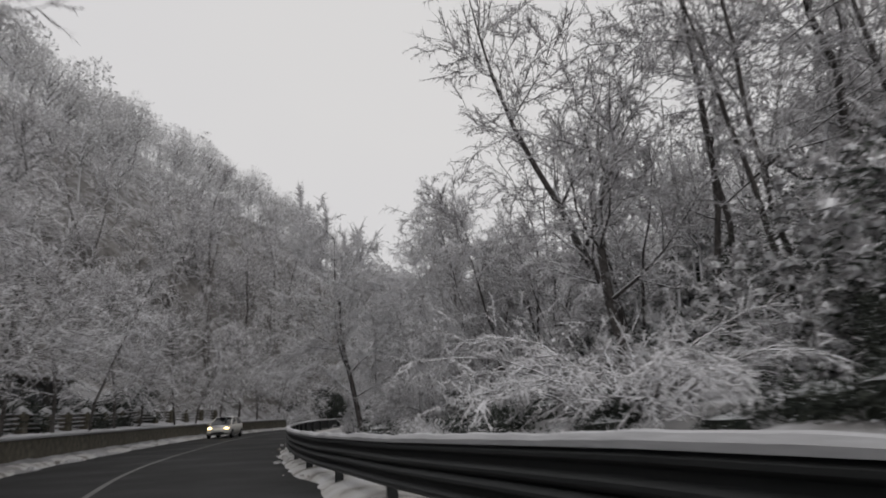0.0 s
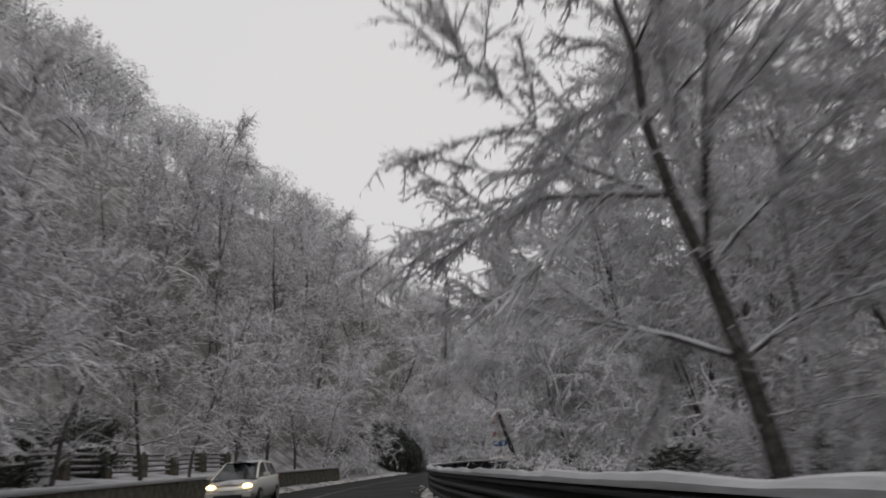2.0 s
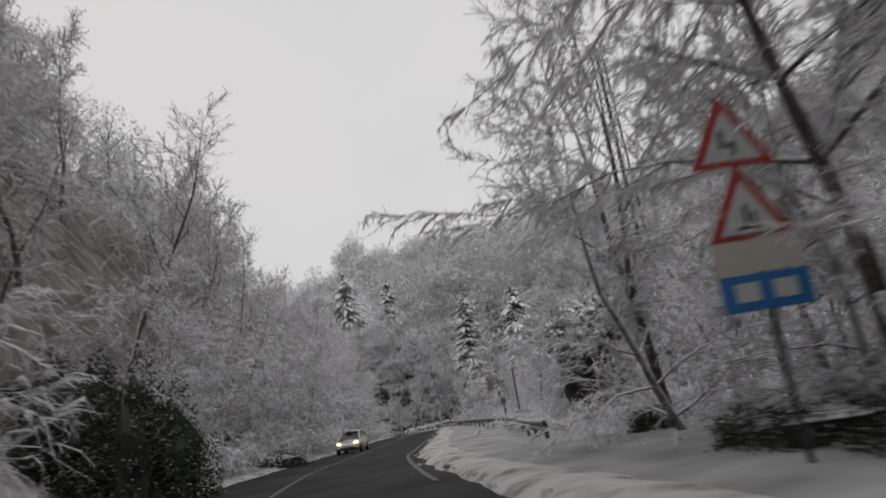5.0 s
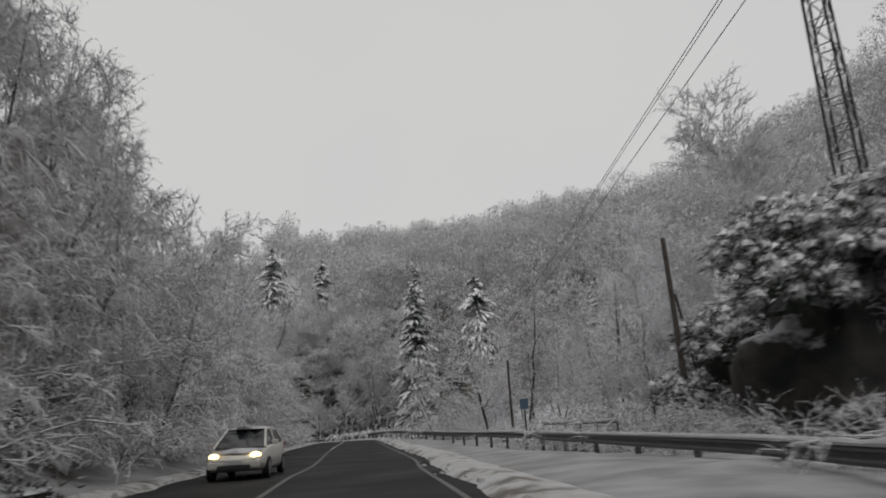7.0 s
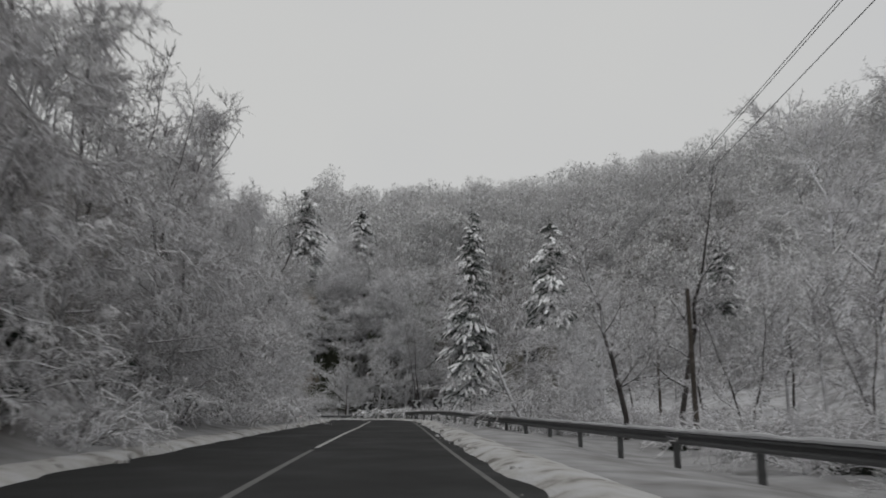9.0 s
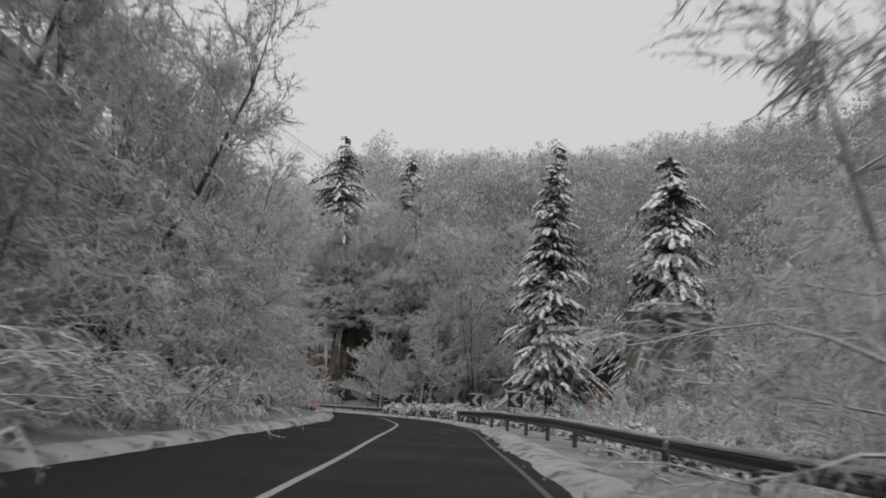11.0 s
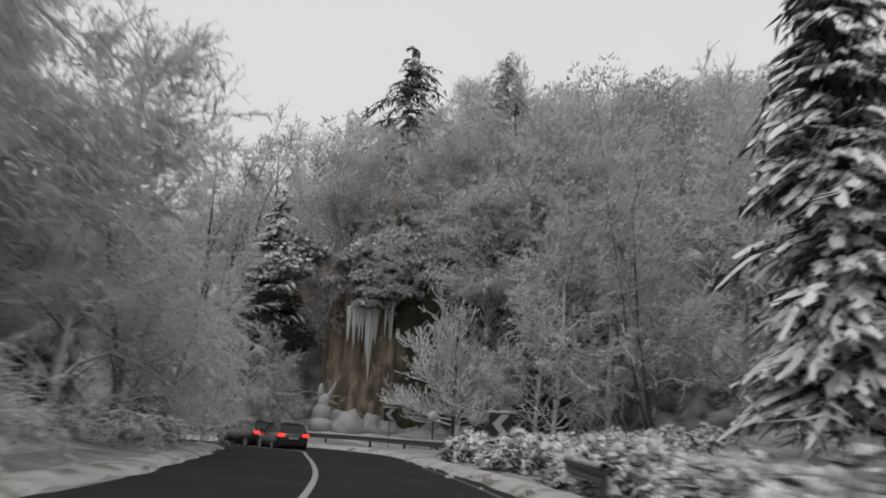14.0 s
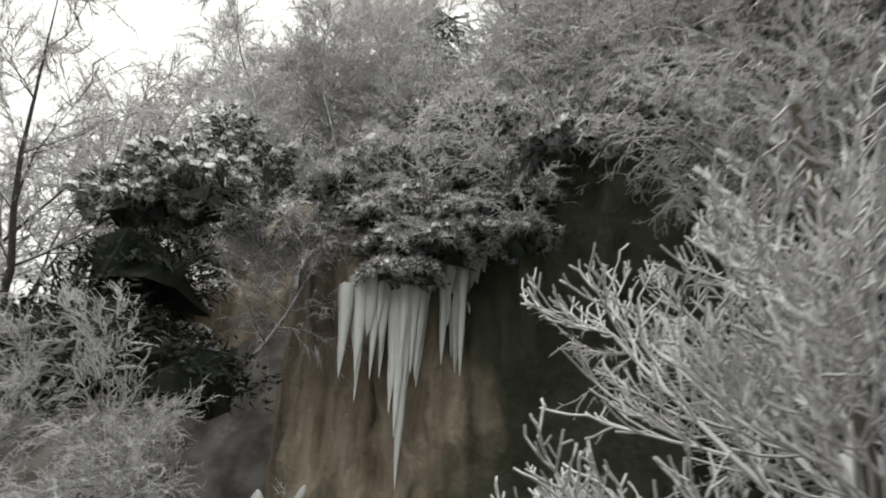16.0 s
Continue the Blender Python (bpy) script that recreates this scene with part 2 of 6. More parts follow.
def part(name, bm, mat, parent, label="", smooth=False):
    return child(name, from_bm(name, bm, mat, smooth), parent, label)


def box(bm, x0, x1, y0, y1, z0, z1, bevel=0.0, m=None):
    r = bmesh.ops.create_cube(bm, size=1.0, matrix=Matrix.Translation(((x0 + x1) / 2, (y0 + y1) / 2, (z0 + z1) / 2)) @ Matrix.Diagonal((x1 - x0, y1 - y0, z1 - z0, 1)))
    if bevel:
        es = list({e for v in r["verts"] for e in v.link_edges})
        r = bmesh.ops.bevel(bm, geom=es, offset=bevel, segments=2, affect="EDGES", profile=0.6)
    if m is not None:
        bmesh.ops.transform(bm, matrix=m, verts=list({v for v in r["verts"]}))
    return r


def cyl(bm, p0, p1, r0, r1=None, sides=10):
    p0, p1 = Vector(p0), Vector(p1)
    d = p1 - p0
    m = Matrix.Translation((p0 + p1) / 2) @ d.to_track_quat("Z", "Y").to_matrix().to_4x4()
    return bmesh.ops.create_cone(bm, cap_ends=True, segments=sides, radius1=r0, radius2=r0 if r1 is None else r1, depth=d.length, matrix=m)


def frames_of(d):
    d = d / np.maximum(np.linalg.norm(d, axis=1), 1e-9)[:, None]
    ref = np.where(np.abs(d[:, 2:3]) > 0.9, np.array([[1.0, 0, 0]]), np.array([[0, 0, 1.0]]))
    u = np.cross(d, ref)
    u /= np.linalg.norm(u, axis=1)[:, None]
    return u, np.cross(d, u)


def tubes(segs, sides):
    """Tapered tubes for rows of p0(3) p1(3) r0 r1: vertices and triangles."""
    a = np.asarray(segs, float).reshape(-1, 8)
    n = len(a)
    u, w = frames_of(a[:, 3:6] - a[:, 0:3])
    ang = np.arange(sides) * 2 * math.pi / sides
    ring = np.cos(ang)[None, :, None] * u[:, None, :] + np.sin(ang)[None, :, None] * w[:, None, :]
    v = np.concatenate([a[:, None, 0:3] + ring * a[:, None, 6:7], a[:, None, 3:6] + ring * a[:, None, 7:8]], 1)
    k = np.arange(sides)
    k2 = (k + 1) % sides
    tri = np.concatenate([np.stack([k, k2, sides + k2], 1), np.stack([k, sides + k2, sides + k], 1)])
    return v.reshape(-1, 3), (np.arange(n)[:, None, None] * 2 * sides + tri[None]).reshape(-1, 3)


def faced(axis, facing):
    """Across and up for each twig, so that its broad side lies towards facing."""
    axis = axis / np.maximum(np.linalg.norm(axis, axis=1), 1e-9)[:, None]
    u = np.cross(axis, facing)
    u /= np.maximum(np.linalg.norm(u, axis=1), 1e-6)[:, None]
    return u, np.cross(axis, u)


def spikes(segs, facing=None):
    """Pointed twigs with a ridge of rime, for rows of p0(3) p1(3) r."""
    a = np.asarray(segs, float).reshape(-1, 7)
    n = len(a)
    axis = a[:, 3:6] - a[:, 0:3]
    u, w = frames_of(axis) if facing is None else faced(axis, facing)
    r = a[:, 6:7]
    v = np.stack([a[:, 0:3] + u * r, a[:, 0:3] - w * r * 0.8, a[:, 0:3] - u * r, a[:, 3:6]], 1)
    tri = np.array([[0, 1, 3], [1, 2, 3]])
    return v.reshape(-1, 3), (np.arange(n)[:, None, None] * 4 + tri[None]).reshape(-1, 3)


def slivers(segs, seed=0, facing=None):
    """The finest twigs: one thin pointed blade each, for rows of p0(3) p1(3) r."""
    a = np.asarray(segs, float).reshape(-1, 7)
    if facing is not None:
        u, w = faced(a[:, 3:6] - a[:, 0:3], facing)
        v = np.stack([a[:, 0:3] + u * a[:, 6:7], a[:, 0:3] - u * a[:, 6:7], a[:, 3:6]], 1)
        return v.reshape(-1, 3), np.arange(len(a) * 3).reshape(-1, 3)
    u, w = frames_of(a[:, 3:6] - a[:, 0:3])
    ang = np.random.default_rng(seed).uniform(0, math.pi, (len(a), 1))
    d = (u * np.cos(ang) + w * np.sin(ang)) * a[:, 6:7]
    v = np.stack([a[:, 0:3] + d, a[:, 0:3] - d, a[:, 3:6]], 1)
    return v.reshape(-1, 3), np.arange(len(a) * 3).reshape(-1, 3)


def join(*pairs):
    vs, fs, k = [], [], 0
    for v, f in pairs:
        vs.append(v)
        fs.append(f + k)
        k += len(v)
    return np.concatenate(vs), np.concatenate(fs)


# ---- trees ----
def unit(v):
    return v / max(np.linalg.norm(v), 1e-9)


def grow(rng, out, p, d, length, r, level, top, steps=5, wander=0.16, rise=0.06):
    """One limb in steps, with its children down to level top."""
    step = length / steps
    for i in range(steps):
        d = unit(d + rng.normal(0, wander, 3) + np.array([0, 0, rise]))
        q = p + d * step
        r1 = r * (1 - 0.75 * (i + 1) / steps) if i == steps - 1 or level else r * (1 - 0.16)
        r1 = max(r1, 0.012)
        out[level].append((*p, *q, r, r1))
        p, r = q, r1
        if level < top:
            for _ in range(2 if level == 1 else 1 + (rng.random() < 0.5)):
                side = unit(np.cross(d, rng.normal(0, 1, 3)))
                cd = unit(d * rng.uniform(0.45, 1.0) + side * rng.uniform(0.6, 1.1) + np.array([0, 0, 0.05]))
                grow(rng, out, p, cd, length * rng.uniform(0.38, 0.62) * (1.15 - 0.5 * i / steps), max(r * 0.6, 0.012), level + 1, top, 3, wander * 1.3, rise)
    return p


def sprays(rng, p, d, ln, r, bend, per):
    """Snowy branchlets: a bent axis under a ridge of snow, with pointed twigs to both sides."""
    n = len(p)
    up = np.array([[0.0, 0, 1.0]])
    d2 = d + bend
    d2 /= np.linalg.norm(d2, axis=1)[:, None]
    q = p + d * ln * 0.5
    e = q + d2 * ln * 0.5
    u, w = faced(d, np.repeat(up, n, 0) + rng.normal(0, 0.25, (n, 3)))
    v = np.stack([p + u * r, p - w * r * 1.1, p - u * r, q + u * r * 0.75, q - w * r * 0.85, q - u * r * 0.75, e], 1)
    tri = np.array([[0, 1, 4], [0, 4, 3], [1, 2, 5], [1, 5, 4], [3, 4, 6], [4, 5, 6]])
    main = v.reshape(-1, 3), (np.arange(n)[:, None, None] * 7 + tri[None]).reshape(-1, 3)
    j = np.repeat(np.arange(n), per)
    t = np.tile((np.arange(per) + 0.5) / per, n)[:, None] * 0.95 + rng.uniform(-0.05, 0.05, (n * per, 1))
    sign = np.where(np.arange(n * per) % 2, 1.0, -1.0)[:, None]
    base = np.where(t < 0.5, p[j] + d[j] * ln[j] * t, q[j] + d2[j] * ln[j] * (t - 0.5))
    way = np.where(t < 0.5, d[j], d2[j]) * 0.6 + u[j] * sign * rng.uniform(0.4, 1.0, (len(j), 1)) + bend[j] * 0.5 + rng.normal(0, 0.35, (len(j), 3))
    way /= np.linalg.norm(way, axis=1)[:, None]
    side = slivers(np.concatenate([base, base + way * ln[j] * (0.3 - 0.16 * t) * rng.uniform(0.4, 1.4, (len(j), 1)), r[j] * 0.85], 1), 0,
                   np.repeat(up, len(j), 0) * 0.8 + d[j] * 0.5 + rng.normal(0, 0.45, (len(j), 3)))
    return join(main, side)


def twigs_on(rng, segs, count, length, r, droop=-0.05, spread=0.9, sub=3):
    """Branchlets under snow over a haze of fine twigs; gives vertices, triangles and which are snowy."""
    a = np.asarray(segs, float)
    w = np.linalg.norm(a[:, 3:6] - a[:, 0:3], axis=1)
    mid = a[:, 0:3].mean(0)

    def along_limbs(m, turn):
        k = rng.choice(len(a), m, p=w / w.sum())
        u = rng.random((m, 1))
        p = a[k, 0:3] * (1 - u) + a[k, 3:6] * u
        out = (p - mid) * np.array([1, 1, 0.4])
        out = out / np.maximum(np.linalg.norm(out, axis=1), 1e-6)[:, None]
        d = (a[k, 3:6] - a[k, 0:3]) / w[k, None] + rng.normal(0, turn, (m, 3)) + out * 0.35 + np.array([0, 0, droop])
        return p, d / np.linalg.norm(d, axis=1)[:, None], out
    m = int(count * 0.42)
    p, d, out = along_limbs(m, 0.45)
    bend = np.array([[0, 0, droop * 3.0 - 0.1]]) + rng.normal(0, 0.35, (m, 3))
    laden = sprays(rng, p, d, length * 1.5 * rng.uniform(0.5, 1.35, (m, 1)), r * 1.15 * rng.uniform(0.7, 1.3, (m, 1)), bend, 5 + sub)
    m = int(count * 0.85)
    p, d, out = along_limbs(m, spread * 0.6)
    ln = length * rng.uniform(0.35, 0.9, (m, 1))
    face = out + np.array([0, 0, 0.9]) + rng.normal(0, 0.4, (m, 3))
    fine = [slivers(np.concatenate([p, p + d * ln, np.full((m, 1), r * 0.8)], 1), m, face)]
    if sub:
        j = np.repeat(np.arange(m), sub)
        p2 = p[j] + d[j] * ln[j] * rng.uniform(0.15, 0.95, (len(j), 1))
        d2 = d[j] + rng.normal(0, 0.8, (len(j), 3)) + np.array([0, 0, droop])
        d2 /= np.linalg.norm(d2, axis=1)[:, None]
        fine.append(slivers(np.concatenate([p2, p2 + d2 * ln[j] * rng.uniform(0.3, 0.75, (len(j), 1)), np.full((len(j), 1), r * 0.7)], 1), count, face[j] + rng.normal(0, 0.4, (len(j), 3))))
    haze = join(*fine)
    v, f = join(haze, laden)
    return v, f, np.r_[np.zeros(len(haze[1]), int), np.ones(len(laden[1]), int)]


def tree_kind(seed, h, girth, bare=0.15, limb=0.4, count=1250, twig=0.68, thick=0.022, lean=(0, 0), flare=1.1, top=2, limbs=2, mat=None, droop=-0.08, sub=4, forks=1, rise=0.03, up=(0.15, 0.8), taper=0.7, bark=None, stout=1.0, sway=0.16):
    """Meshes of a leafless tree: trunk with limbs, and a crown of frosted twigs."""
    rng = np.random.default_rng(seed)
    out = [[], [], [], []]
    for fork in range(forks):
        p = np.array([0, 0, -0.4]) + rng.normal(0, 0.12, 3) * (forks > 1)
        d = unit(np.array([lean[0], lean[1], 1.0]) + rng.normal(0, 0.16, 3) * (forks > 1) * np.array([1, 1, 0]))
        steps, g = 9, girth / math.sqrt(forks)
        r = g
        for i in range(steps):
            d = unit(d + rng.normal(0, 0.1, 3) + np.array([0, 0, 0.03]))
            q = p + d * (h + 0.4) / steps
            r1 = max(g * (1 - ((i + 1) / steps) ** 1.2 * 0.93), 0.02)
            out[0].append((*p, *q, r, r1))
            p, r = q, r1
            t = (i + 1) / steps
            if t > bare:
                for _ in range(limbs):
                    a = rng.uniform(0, 2 * math.pi)
                    cd = unit(np.array([math.cos(a) * flare, math.sin(a) * flare, rng.uniform(*up) + t * 0.5]) + d * 0.15)
                    grow(rng, out, p, cd, h * limb * rng.uniform(0.7, 1.15) * (1.15 - taper * t), max(r * 0.45, 0.025 * stout), 1, top, 5, sway, rise)
    trunk = join(tubes(out[0], 8), tubes(out[1], 4), *([tubes(out[2], 3)] if out[2] else []))
    crown = twigs_on(rng, out[1] + out[2] * 2, count, twig, thick, droop, 0.9, sub)
    return mesh_of("trunk", *trunk, [bark or BARK], smooth=True), mesh_of("crown", crown[0], crown[1], [mat or TWIG, mat or SPRAY], crown[2])


def plant(name, kind, x, y, label, category="tree", turn=0.0, scale=1.0, sink=0.0, z=None, tilt=(0, 0), parts=("trunk", "crown"), group=""):
    """A tree of a kind, with its foot on the ground."""
    foot = lie(x, y)[0] - 0.05 - sink if z is None else z
    e = new(name)
    for me, nm in zip(kind, parts):
        ob = child(nm, me, e)
        if nm in ("crown", "foliage", "snow_load", "stem"):
            ob["kind"] = "stuff"
    e.matrix_basis = pose(x, y, foot, tilt[0], tilt[1], turn) @ Matrix.Scale(scale, 4)
    return tagged(e, label, category, group)


def blob_tris(rng, centres, radii, seg=7):
    """Lumps: rough, low domes on their centres."""
    v0 = []
    rings = 2
    v0.append((0, 0, 1))
    for i in range(1, rings + 1):
        a = i / rings * math.pi * 0.62
        for j in range(seg):
            b = 2 * math.pi * (j + 0.5 * (i % 2)) / seg
            v0.append((math.sin(a) * math.cos(b), math.sin(a) * math.sin(b), math.cos(a)))
    f0 = [(0, 1 + j, 1 + (j + 1) % seg) for j in range(seg)]
    for i in range(rings - 1):
        for j in range(seg):
            a, b = 1 + i * seg + j, 1 + i * seg + (j + 1) % seg
            f0 += [(a, a + seg, b), (b, a + seg, b + seg)]
    v0, f0 = np.array(v0), np.array(f0)
    n = len(centres)
    jit = 1 + rng.normal(0, 0.16, (n, len(v0), 1))
    v = v0[None] * jit * np.asarray(radii)[:, None, :] + np.asarray(centres)[:, None, :]
    return v.reshape(-1, 3), (np.arange(n)[:, None, None] * len(v0) + f0[None]).reshape(-1, 3)


def conifer_kind(seed, h, width, tiers=24, per=9, pads=0.7, fine=26, ragged=0.3):
    """Meshes of a conifer: trunk, drooping dark boughs of several fingers, and tongues of snow that lie along them."""
    rng = np.random.default_rng(seed)
    trunk = tubes([(0, 0, -0.4, 0, 0, h * 0.5, h * 0.014, h * 0.008), (0, 0, h * 0.5, 0, 0, h, h * 0.008, 0.02)], 8)
    boughs, fringe, sv, sf, hair = [], [], [], [], []
    for i in range(tiers):
        t = (i + 0.5) / tiers
        z = h * (0.05 + 0.94 * t)
        reach = width * (1 - t) ** 0.62 * (1 + rng.normal(0, ragged * 0.4)) + 0.3
        for k in range(max(4, int(per * (1 - 0.45 * t)))):
            a = rng.uniform(0, 2 * math.pi)
            L = reach * rng.uniform(1 - ragged * 1.7, 1 + ragged)
            zz = z + rng.normal(0, h / tiers * 0.6)
            laden = rng.random() < pads
            for finger in range(1 if L < 0.9 else 5):
                b = a + (0, 0.22, -0.22, 0.48, -0.48)[finger] * rng.uniform(0.6, 1.4)
                l = L * (1.0, 0.92, 0.92, 0.7, 0.7)[finger] * rng.uniform(0.8, 1.08)
                dx, dy = math.cos(b), math.sin(b)
                sag = rng.uniform(0.35, 0.65)
                at = lambda u: np.array([dx * l * u, dy * l * u, zz + l * (0.22 * u - sag * u ** 2.4)])
                side = np.array([-dy, dx, 0])
                us = (0.0, 0.35, 0.7, 1.0) if finger == 0 else (0.3, 0.65, 1.0)
                for u0, u1 in zip(us[:-1], us[1:]):
                    boughs.append((*at(u0), *at(u1), 0.05 - 0.03 * u0, 0.05 - 0.03 * u1))
                for m in range(fine // 3):
                    u = rng.uniform(0.15, 1.0)
                    p = at(u)
                    q = p + side * rng.normal(0, 0.16) * l + np.array([dx, dy, 0]) * rng.uniform(0, 0.12) * l + np.array([0, 0, -rng.uniform(0.1, 0.42) * min(l, 2.0)])
                    fringe.append((*p, *q, 0.06 + 0.02 * l))
                if laden and rng.random() < 0.9:
                    n0 = len(sv)
                    stations = np.linspace(rng.uniform(0.4, 0.68), 1.03, 5)
                    for m, u in enumerate(stations):
                        w = min(0.05 * l + 0.06, 0.22) * (0.6, 1.0, 1.15, 1.0, 0.5)[m] * rng.uniform(0.75, 1.25)
                        p = at(u) + side * rng.normal(0, 0.03) * l
                        lift = 0.05 + 0.25 * w
                        sv += [p + side * w + np.array([0, 0, -0.55 * w]), p + np.array([0, 0, lift]), p - side * w + np.array([0, 0, -0.55 * w * rng.uniform(0.7, 1.3)])]
                        for e in (1, -1):
                            o = p + side * e * w * 0.85
                            hair.append((*o, *(o + side * e * rng.uniform(0.05, 0.25) * w + np.array([dx, dy, 0]) * rng.uniform(0.0, 0.5) * w + np.array([0, 0, -rng.uniform(0.5, 1.3) * w])), 0.06))
                    for m in range(4):
                        q = n0 + 3 * m
                        sf += [(q, q + 1, q + 4), (q, q + 4, q + 3), (q + 1, q + 2, q + 5), (q + 1, q + 5, q + 4)]
    foliage = join(tubes(boughs, 3), spikes(fringe))
    snow = np.array(sv), np.array(sf)
    tips = slivers(hair, seed)
    load = join(snow, tips)
    return mesh_of("trunk", *trunk, [BARK], smooth=True), mesh_of("foliage", *foliage, [NEEDLE]), mesh_of("snow_load", *load, [PAD, SPRAY], np.r_[np.zeros(len(snow[1]), int), np.ones(len(tips[1]), int)], smooth=True)


def shrub_kind(seed, h, width, canes=14, count=400, thick=0.017, twig=0.32, arch=0.5, mat=None):
    """Meshes of a shrub: arching canes from the ground and frosted twigs."""
    rng = np.random.default_rng(seed)
    segs, side = [], []
    for i in range(canes):
        a = rng.uniform(0, 2 * math.pi)
        p = np.array([math.cos(a), math.sin(a), 0]) * rng.uniform(0, 0.25) * width + np.array([0, 0, -0.2])
        d = unit(np.array([math.cos(a) * rng.uniform(0.2, 0.9), math.sin(a) * rng.uniform(0.2, 0.9), 1.0]))
        L = h * rng.uniform(0.7, 1.25)
        r = 0.035
        for k in range(5):
            d = unit(d + np.array([math.cos(a), math.sin(a), 0]) * 0.26 + np.array([0, 0, -arch * 0.5 * k / 4]) + rng.normal(0, 0.1, 3))
            q = p + d * L / 5
            segs.append((*p, *q, r, r * 0.8))
            p, r = q, r * 0.8
            for _ in range(1 + (k > 1)):
                sd = unit(np.cross(d, rng.normal(0, 1, 3))) * 0.8 + d * rng.uniform(0.3, 0.9)
                b, br = p, r * 0.75
                for m in range(2):
                    sd = unit(sd + rng.normal(0, 0.28, 3) + np.array([0, 0, -0.1]))
                    c = b + sd * L * rng.uniform(0.09, 0.16)
                    side.append((*b, *c, br, br * 0.75))
                    b, br = c, br * 0.75
    stems = tubes(segs + side, 3)
    tw = twigs_on(rng, segs[len(segs) // 12:] + side, count, twig, thick, -0.12, 1.2, 3)
    return mesh_of("stem", *stems, [RIME], smooth=True), mesh_of("crown", tw[0], tw[1], [mat or TWIG, mat or SPRAY], tw[2])


def shade_clump_kind(seed, w, h, leaves=1700, size=0.19):
    """Mesh of a clump of small leaves, near black to stand in for shade."""
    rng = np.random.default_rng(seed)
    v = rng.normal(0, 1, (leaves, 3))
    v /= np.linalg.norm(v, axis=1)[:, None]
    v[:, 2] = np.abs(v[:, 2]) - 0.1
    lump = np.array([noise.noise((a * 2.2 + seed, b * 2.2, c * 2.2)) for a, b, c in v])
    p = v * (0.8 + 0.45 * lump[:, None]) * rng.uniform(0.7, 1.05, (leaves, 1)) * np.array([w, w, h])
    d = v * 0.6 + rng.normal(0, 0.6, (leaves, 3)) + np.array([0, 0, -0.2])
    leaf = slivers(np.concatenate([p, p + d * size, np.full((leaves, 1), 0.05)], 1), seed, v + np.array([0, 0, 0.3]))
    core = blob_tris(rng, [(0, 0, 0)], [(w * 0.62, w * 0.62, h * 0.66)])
    return (mesh_of("foliage", *join(leaf, core), [SHADE_LEAF]),)


def evergreen_kind(seed, w, d, h, clods=110, leaves=1500, size=0.42, hairs=34):
    """Meshes of a dense evergreen: dark leaves inside, rounded clods of frosted sprays outside."""
    rng = np.random.default_rng(seed)
    leaves = int(leaves * 1.45)
    v = rng.normal(0, 1, (leaves, 3))
    v /= np.linalg.norm(v, axis=1)[:, None]
    v[:, 2] = np.abs(v[:, 2]) - 0.12
    scale = np.array([w, d, h])
    lump = np.array([noise.noise((a * 1.9 + seed, b * 1.9, c * 1.9)) for a, b, c in v])
    p = v * (0.8 + 0.36 * lump[:, None]) * rng.uniform(0.8, 1.02, (leaves, 1)) * scale
    out = v * np.array([1, 1, 0.3]) + rng.normal(0, 0.45, (leaves, 3)) + np.array([0, 0, -0.35])
    dark = slivers(np.concatenate([p, p + out * 0.2, np.full((leaves, 1), 0.045)], 1), seed, v + rng.normal(0, 0.5, (leaves, 3)) + np.array([0, 0, 0.3]))
    core = blob_tris(rng, [(0, 0, 0)], [tuple(scale * 0.42)])
    k = rng.choice(leaves, clods)
    r = size * rng.uniform(0.55, 1.25, (clods, 1))
    c = p[k] * 1.02
    snow = blob_tris(rng, c, np.concatenate([r * 0.6, r * 0.6, r * 0.5], 1))
    j = np.repeat(np.arange(clods), hairs)
    e = rng.normal(0, 1, (len(j), 3)) + np.array([0, 0, 0.35]) + v[k][j] * 0.6
    e /= np.linalg.norm(e, axis=1)[:, None]
    hp = c[j] + e * r[j] * rng.uniform(0.2, 0.6, (len(j), 1))
    hair = slivers(np.concatenate([hp, hp + (e + rng.normal(0, 0.35, (len(j), 3)) + np.array([0, 0, -0.25])) * r[j] * 0.6, np.full((len(j), 1), 0.05 if hairs > 45 else 0.028)], 1), seed + 1, e + np.array([0, 0, 0.5]))
    load = join(snow, hair)
    return mesh_of("foliage", *join(dark, core), [LEAF]), mesh_of("snow_load", *load, [PAD, TWIG], np.r_[np.zeros(len(snow[1]), int), np.ones(len(hair[1]), int)], smooth=True)

# ---- the large structure ----
def strip(offsets, s0, s1, step, height, name, mats, index=None):
    """A band along the lane between offsets, as a grid."""
    at = np.arange(s0 + S0, s1 + S0, step)
    px, py = np.interp(at, LS, LP[:, 0]), np.interp(at, LS, LP[:, 1])
    nx, ny = np.interp(at, LS, LN[:, 0]), np.interp(at, LS, LN[:, 1])
    v = []
    for o in offsets:
        oo = o(at - S0) if callable(o) else np.full(len(at), float(o))
        v.append(np.stack([px + nx * oo, py + ny * oo, grade(at) + height(at - S0, oo)], 1))
    v = np.stack(v, 1)
    n, m = v.shape[:2]
    i, j = np.meshgrid(np.arange(n - 1), np.arange(m - 1), indexing="ij")
    a = (i * m + j).ravel()
    return mesh_of(name, v.reshape(-1, 3), np.stack([a, a + 1, a + m + 1, a + m], 1), mats, smooth=True)


